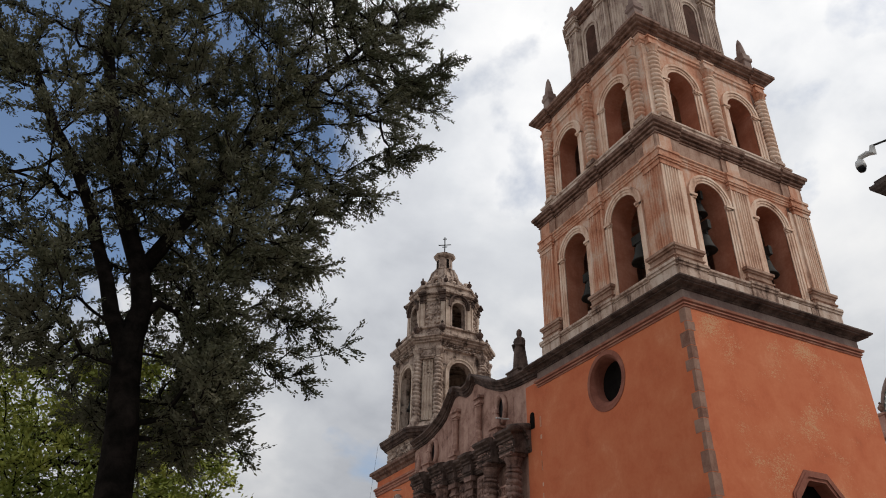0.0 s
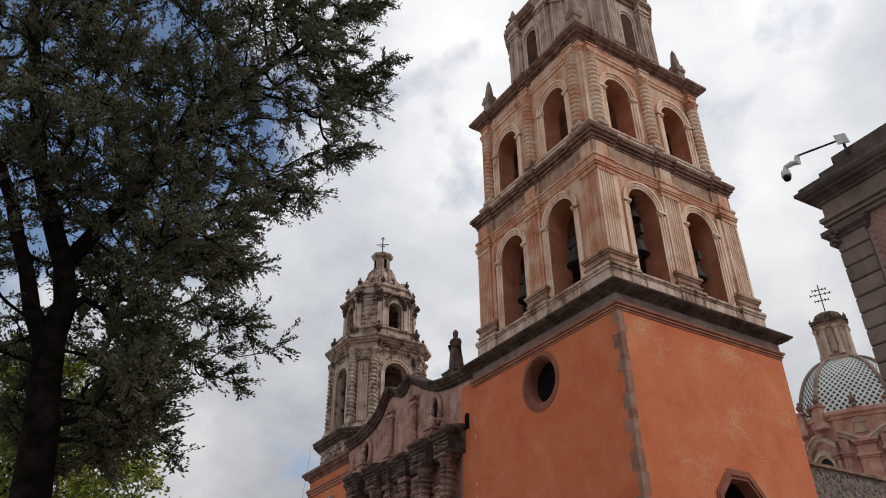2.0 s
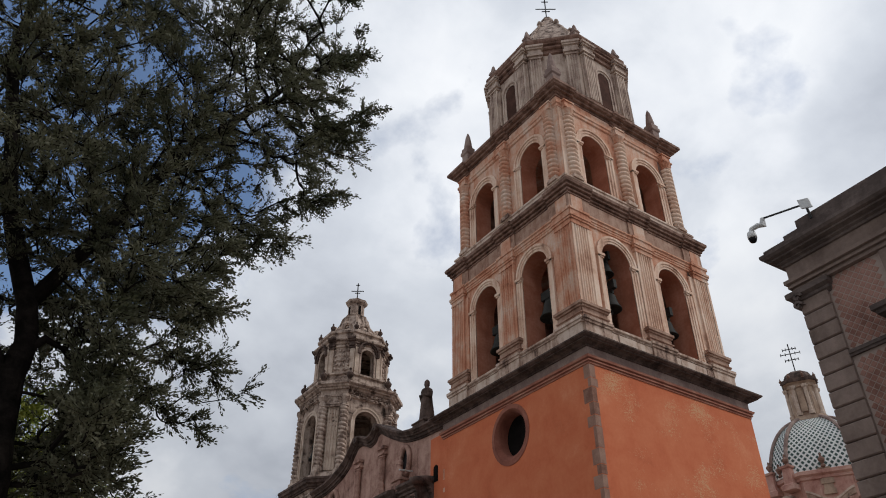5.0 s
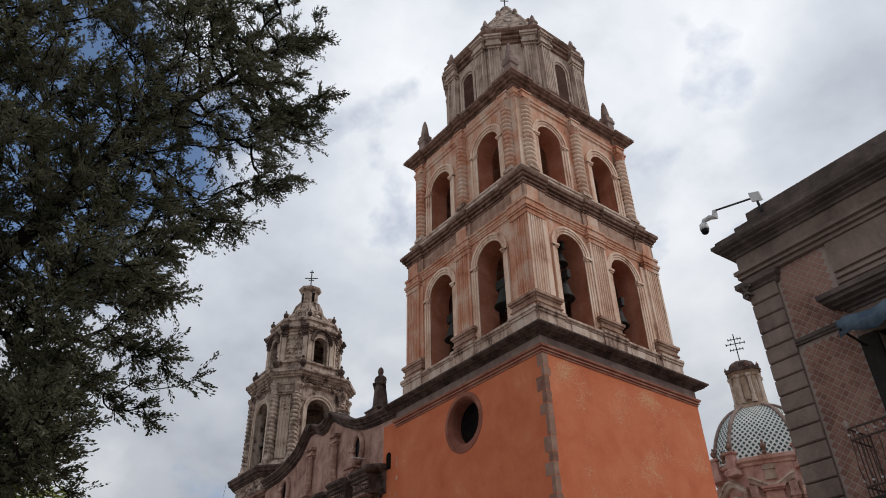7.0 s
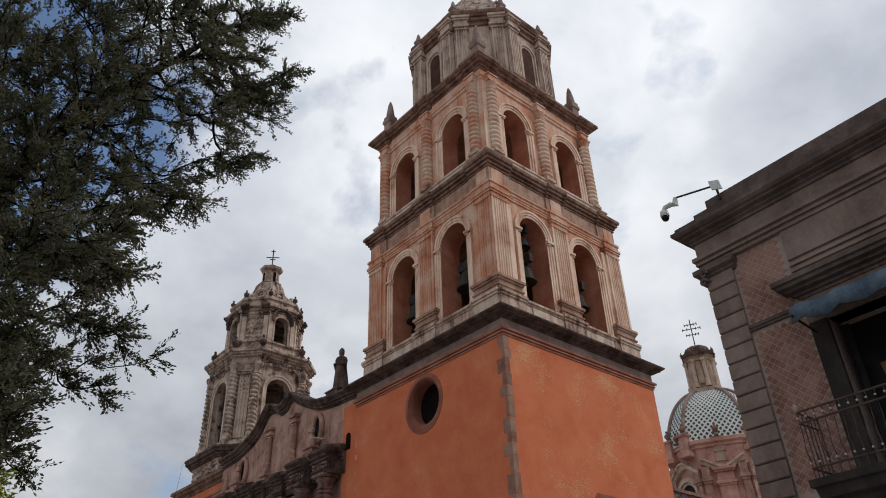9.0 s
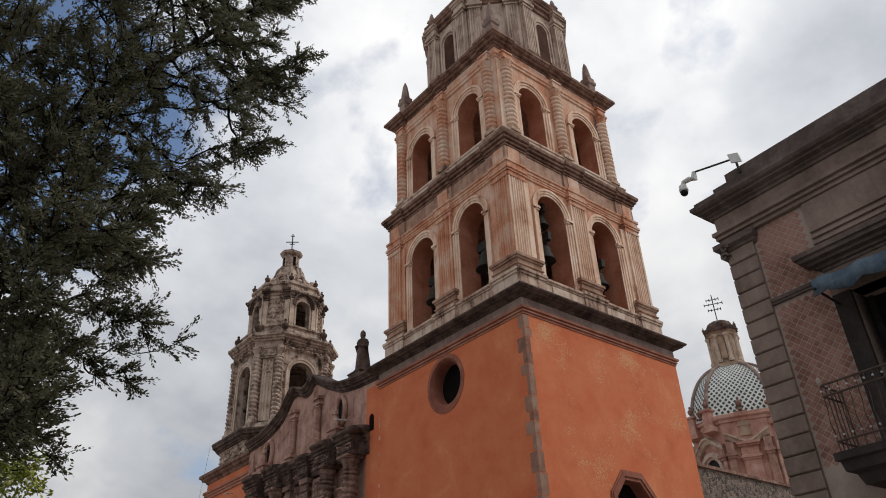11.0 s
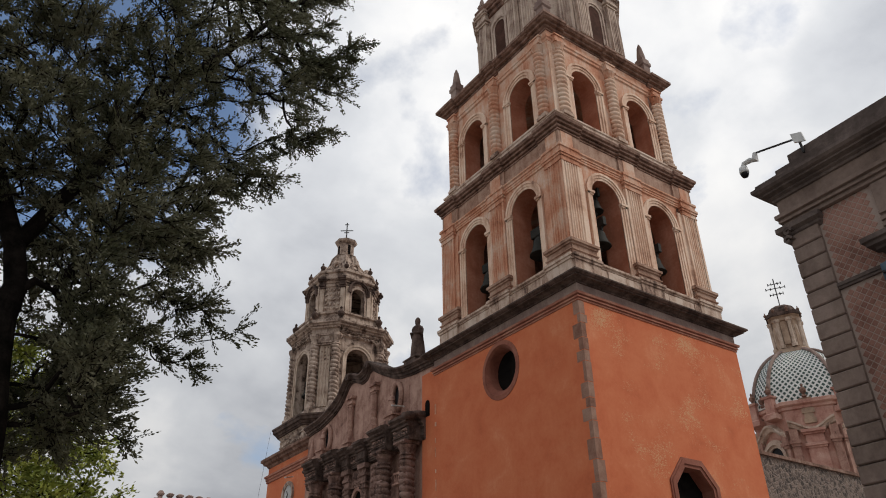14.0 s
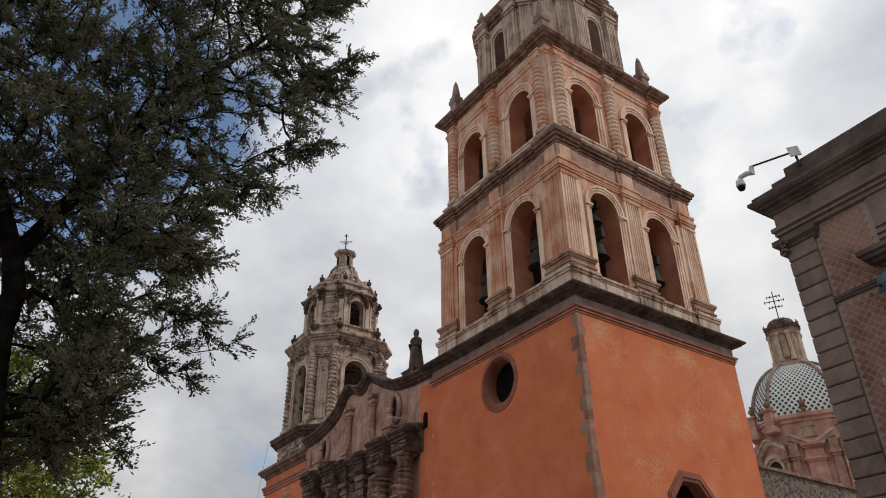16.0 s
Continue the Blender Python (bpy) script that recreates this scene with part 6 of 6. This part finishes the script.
local(bricks, HAT)
bricks["kind"] = "stuff"

# camera on its bracket at the roof edge
cctv = thing("security_camera", "white dome security camera on a bent arm at the roof edge", "security camera", (-6.06, -10.58, 8.49))
bm = bmesh.new()
tube(bm, [(0, 0, -0.1), (0.0, 0.02, 0.22)], 0.02, 6)
part("post", bm, IRON, cctv)
bm = bmesh.new()
hull(bm, [[(x - 0.05 + 0.1 * (z - 0.1), y, z) for y, z in ((-0.1, 0.03), (0.07, 0.1), (0.1, 0.29), (-0.07, 0.22))] for x in (-0.015, 0.015)])
part("box", bm, WHITEMETAL, cctv, "white metal box")
bm = bmesh.new()
tube(bm, [(-0.02, 0.05, 0.18), (-0.02, 0.74, 0.34)], 0.016, 6)
part("arm", bm, IRON, cctv)
bm = bmesh.new()
tube(bm, [(-0.02, 0.72, 0.34), (-0.02, 0.74, 0.22), (-0.02, 0.82, 0.26), (-0.02, 0.94, 0.26), (-0.02, 0.97, 0.18)], [0.035, 0.06, 0.045, 0.04, 0.05], 8)
part("bracket", bm, WHITEMETAL, cctv)
bm = bmesh.new()
lathe(bm, (-0.02, 0.97), [(0.03, 0.22), (0.065, 0.2), (0.075, 0.12), (0.07, 0.09)][::-1], 14)
part("housing", bm, WHITEMETAL, cctv, smooth=True)
bm = bmesh.new()
lathe(bm, (-0.02, 0.97), [(0.01, 0.01), (0.045, 0.025), (0.062, 0.06), (0.064, 0.095)], 14)
part("dome_lens", bm, GLASSDK, cctv, "dark lens dome", True)


# ---- trees ----
def leaf_mesh(name, spots, size, mat, rng, spread, broad):
    """Many small leaves in one mesh: spots of (centre, way, count)."""
    cs, ds = [], []
    for c, w, n in spots:
        for _ in range(n):
            k = rng.random()
            cs.append([c[0] + w[0] * k + rng.gauss(0, spread), c[1] + w[1] * k + rng.gauss(0, spread), c[2] + w[2] * k + rng.gauss(0, spread)])
            ds.append([w[0] + rng.gauss(0, 0.16), w[1] + rng.gauss(0, 0.16), w[2] + 0.03 + rng.gauss(0, 0.16)])
    cs, ds = np.array(cs), np.array(ds)
    gen = np.random.default_rng(5)
    ds /= np.linalg.norm(ds, axis=1)[:, None]
    side = np.cross(ds, gen.normal(size=ds.shape))
    side /= np.linalg.norm(side, axis=1)[:, None]
    ln = (size * gen.uniform(0.6, 1.3, len(cs)))[:, None]
    wd = ln * broad
    v = np.stack([cs, cs + ds * ln * 0.5 + side * wd, cs + ds * ln, cs + ds * ln * 0.5 - side * wd], 1).reshape(-1, 3)
    n = len(cs)
    me = bpy.data.meshes.new(name)
    me.vertices.add(4 * n)
    me.vertices.foreach_set("co", v.ravel())
    me.loops.add(4 * n)
    me.loops.foreach_set("vertex_index", np.arange(4 * n))
    me.polygons.add(n)
    me.polygons.foreach_set("loop_start", np.arange(0, 4 * n, 4))
    me.update(calc_edges=True)
    me.materials.append(mat)
    return me


def grown_tree(at_, label, trunk, outline, deep, clumps, apart, twigs, twig_len, leaves, leaf, leaf_mat, seed, lobes=(), clear=0.0, airy=-0.12, forked=0.0, thick=0.0, loose=0.5, broad=0.27):
    """Trunk lines; an outline of (z, reach to -x, reach to +x) filled with clumps of foliage, each joined by a bough to its
    nearest neighbour further in; lobes are single boughs that stick out of the outline."""
    rng = random.Random(seed)
    root = thing("tree", label, "tree", at_)
    nodes = []
    for line, radii in trunk:
        bm = bmesh.new()
        tube(bm, line, radii, 10)
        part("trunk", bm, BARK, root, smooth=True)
        for p, q in zip(line, line[1:]):
            nodes += [tuple(Vector(p).lerp(Vector(q), f / 4)) for f in range(4)]
    nodes = [p for p in nodes if p[2] > outline[0][0] - 1.2]
    axis = trunk[0][0]

    def on_axis(z):
        for p, q in zip(axis, axis[1:]):
            if p[2] <= z <= q[2]:
                return p[0] + (q[0] - p[0]) * (z - p[2]) / (q[2] - p[2])
        return axis[-1][0]

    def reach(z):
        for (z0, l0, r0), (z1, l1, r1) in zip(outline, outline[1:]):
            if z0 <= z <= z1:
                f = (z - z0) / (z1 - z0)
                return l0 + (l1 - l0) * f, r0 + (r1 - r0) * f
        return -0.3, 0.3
    low, high = outline[0][0], outline[-1][0]
    spots = []
    for p, q in lobes:
        p, q = Vector(p), Vector(q)
        n = max(3, int((q - p).length / 0.1))
        for i in range(n + 1):
            c = p.lerp(q, i / n) + Vector((rng.gauss(0, 0.09), rng.gauss(0, 0.16), rng.gauss(0, 0.11)))
            spots.append((c.x, c.y, c.z))
    tries = 0
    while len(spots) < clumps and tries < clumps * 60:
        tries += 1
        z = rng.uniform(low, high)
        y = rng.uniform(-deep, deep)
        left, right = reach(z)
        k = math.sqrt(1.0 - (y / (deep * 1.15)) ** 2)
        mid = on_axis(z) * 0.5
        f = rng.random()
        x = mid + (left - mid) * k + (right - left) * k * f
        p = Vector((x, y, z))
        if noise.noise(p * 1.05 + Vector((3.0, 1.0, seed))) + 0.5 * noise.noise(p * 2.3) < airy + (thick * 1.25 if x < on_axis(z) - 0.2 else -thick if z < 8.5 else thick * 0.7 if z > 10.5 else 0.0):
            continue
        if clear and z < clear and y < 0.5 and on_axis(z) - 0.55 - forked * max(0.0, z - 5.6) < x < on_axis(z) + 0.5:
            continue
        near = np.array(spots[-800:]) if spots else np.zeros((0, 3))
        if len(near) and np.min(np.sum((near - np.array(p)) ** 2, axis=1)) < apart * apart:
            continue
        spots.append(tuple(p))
    # join every clump to the skeleton, inner ones first
    trunk_pts = np.array(nodes)
    pts = np.array(spots)
    order = np.argsort([np.min(np.sum((trunk_pts - q) ** 2, axis=1)) for q in pts])
    place = np.vstack([trunk_pts, np.zeros_like(pts)])
    run = np.zeros(len(place))
    parent = [-1] * len(place)
    n = base = len(trunk_pts)
    for i in order:
        gap = np.linalg.norm(place[:n] - pts[i], axis=1)
        fall = np.maximum(0.0, place[:n, 2] - pts[i][2])
        j = int(np.argmin(gap + 0.3 * run[:n] + 0.5 * fall))
        place[n], run[n], parent[n] = pts[i], run[j] + gap[j], j
        n += 1
    load = np.ones(n)
    for i in range(n - 1, base - 1, -1):
        load[parent[i]] += load[i]
    lines, tufts = [], []
    for i in range(base, n):
        j = parent[i]
        p, q = Vector(place[j]), Vector(place[i])
        r = min(0.065, 0.0045 + 0.0052 * math.sqrt(load[i]))
        bow = Vector((rng.gauss(0, 0.05), rng.gauss(0, 0.05), -0.07 * (q - p).length + rng.gauss(0, 0.04)))
        lines.append(([p, p.lerp(q, 0.33) + bow, p.lerp(q, 0.7) + bow * 0.8, q], [r * 1.15, r * 1.05, r, r * 0.9]))
        away = (q - p).normalized() + 0.7 * Vector((q.x - on_axis(q.z), q.y, 0.25)).normalized()
        away.normalize()
        for _ in range(twigs + (2 if load[i] < 2 else 0)):
            way = (away + Vector((rng.gauss(0, 0.55), rng.gauss(0, 0.55), rng.gauss(0.0, 0.5)))).normalized()
            ln = twig_len * rng.uniform(0.55, 1.25)
            start = p.lerp(q, rng.uniform(0.55, 1.0))
            tip = start + way * ln
            lines.append(([start, start.lerp(tip, 0.5), tip], [0.007, 0.005, 0.003]))
            tufts.append((start + way * ln * 0.12, way * ln, leaves))
    vs, fs = [], []
    for pts_, rad in lines:
        m = 6 if rad[0] > 0.02 else 3
        for k, p in enumerate(pts_):
            d = (pts_[min(k + 1, len(pts_) - 1)] - pts_[max(k - 1, 0)]).normalized()
            sd = d.cross(Vector((0.1, 0.2, 1))).normalized()
            up = sd.cross(d)
            for j in range(m):
                a = 2 * math.pi * j / m
                vs.append(p + rad[k] * (math.cos(a) * sd + math.sin(a) * up))
            if k:
                b0 = len(vs) - 2 * m
                for j in range(m):
                    fs.append((b0 + j, b0 + (j + 1) % m, b0 + m + (j + 1) % m, b0 + m + j))
    me = bpy.data.meshes.new("branchwork")
    me.from_pydata(vs, [], fs)
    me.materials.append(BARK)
    br = new("branchwork", me)
    br.parent = root
    br["kind"] = "stuff"
    crown = new("crown", leaf_mesh("crown", tufts, leaf, leaf_mat, rng, leaf * loose, broad))
    crown.parent = root
    crown["kind"] = "stuff"
    return root


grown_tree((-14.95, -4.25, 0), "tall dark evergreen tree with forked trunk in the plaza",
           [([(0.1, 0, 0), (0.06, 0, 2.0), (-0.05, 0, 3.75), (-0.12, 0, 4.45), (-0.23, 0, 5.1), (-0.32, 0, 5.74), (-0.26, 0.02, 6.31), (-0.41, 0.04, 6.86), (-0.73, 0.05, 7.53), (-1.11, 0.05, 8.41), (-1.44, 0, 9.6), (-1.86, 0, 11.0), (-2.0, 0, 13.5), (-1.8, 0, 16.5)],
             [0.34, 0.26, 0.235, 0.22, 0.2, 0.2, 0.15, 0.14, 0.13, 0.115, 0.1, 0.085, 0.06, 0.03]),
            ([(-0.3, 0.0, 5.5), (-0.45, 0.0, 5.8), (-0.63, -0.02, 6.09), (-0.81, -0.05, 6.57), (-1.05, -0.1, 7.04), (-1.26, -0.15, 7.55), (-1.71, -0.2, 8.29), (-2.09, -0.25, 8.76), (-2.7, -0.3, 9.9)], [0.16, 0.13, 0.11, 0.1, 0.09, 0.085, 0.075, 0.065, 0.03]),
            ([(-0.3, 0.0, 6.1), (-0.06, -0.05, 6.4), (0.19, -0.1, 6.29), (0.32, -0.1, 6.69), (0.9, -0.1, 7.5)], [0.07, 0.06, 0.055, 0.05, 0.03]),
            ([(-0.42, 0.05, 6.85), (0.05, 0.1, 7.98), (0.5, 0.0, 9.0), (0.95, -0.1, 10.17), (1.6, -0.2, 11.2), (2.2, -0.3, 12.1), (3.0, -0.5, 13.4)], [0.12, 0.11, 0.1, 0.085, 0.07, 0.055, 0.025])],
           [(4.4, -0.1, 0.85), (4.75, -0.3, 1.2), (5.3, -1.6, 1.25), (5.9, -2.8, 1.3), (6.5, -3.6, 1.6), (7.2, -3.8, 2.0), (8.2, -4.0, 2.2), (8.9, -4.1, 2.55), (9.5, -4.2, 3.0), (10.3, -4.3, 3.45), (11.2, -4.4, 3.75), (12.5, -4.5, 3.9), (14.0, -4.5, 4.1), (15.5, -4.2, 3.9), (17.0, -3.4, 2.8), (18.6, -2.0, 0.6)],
           2.1, 1850, 0.17, 7, 0.35, 34, 0.06, LEAFDK, 3,
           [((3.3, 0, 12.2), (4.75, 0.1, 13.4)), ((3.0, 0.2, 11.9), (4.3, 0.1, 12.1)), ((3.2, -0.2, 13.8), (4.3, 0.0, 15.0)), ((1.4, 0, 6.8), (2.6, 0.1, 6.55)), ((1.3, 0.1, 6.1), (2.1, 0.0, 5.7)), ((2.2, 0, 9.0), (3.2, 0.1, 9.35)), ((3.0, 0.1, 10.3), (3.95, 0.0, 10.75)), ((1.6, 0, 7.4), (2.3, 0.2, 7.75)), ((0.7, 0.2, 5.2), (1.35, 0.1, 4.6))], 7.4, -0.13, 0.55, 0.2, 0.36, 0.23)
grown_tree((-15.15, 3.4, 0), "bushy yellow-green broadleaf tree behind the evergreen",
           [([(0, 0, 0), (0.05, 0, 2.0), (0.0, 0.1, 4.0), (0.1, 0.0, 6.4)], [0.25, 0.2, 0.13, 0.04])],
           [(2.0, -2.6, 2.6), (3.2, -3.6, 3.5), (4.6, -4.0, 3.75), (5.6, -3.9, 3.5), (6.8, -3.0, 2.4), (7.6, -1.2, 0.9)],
           3.2, 800, 0.28, 6, 0.4, 16, 0.1, LEAFGR, 9, (), 0.0, -0.25)

# ---- far parapet beyond the plaza ----
FB = (-0.6, 43.2, 0)
far = thing("far_building", "distant grey building with knobs along its parapet", "building", FB)
bm = bmesh.new()
box(bm, 0, 9, 0, 8, 0, 13.5)
part("wall", bm, GREY, far)
bm = bmesh.new()
hull(bm, [rect(0, 9, 0, 8, o, z) for o, z in ((0.0, 13.5), (0.12, 13.56), (0.12, 13.68), (0.0, 13.72))])
crest = part("parapet", bm, GREY, far)
for i in range(10):
    bm = bmesh.new()
    square_ring(bm, (0.4 + 0.72 * i, 0.35), [(0.14, 13.7), (0.14, 13.95), (0.22, 13.98), (0.24, 14.1), (0.1, 14.2 if i else 14.32)])
    part("merlon", bm, GREY, crest)
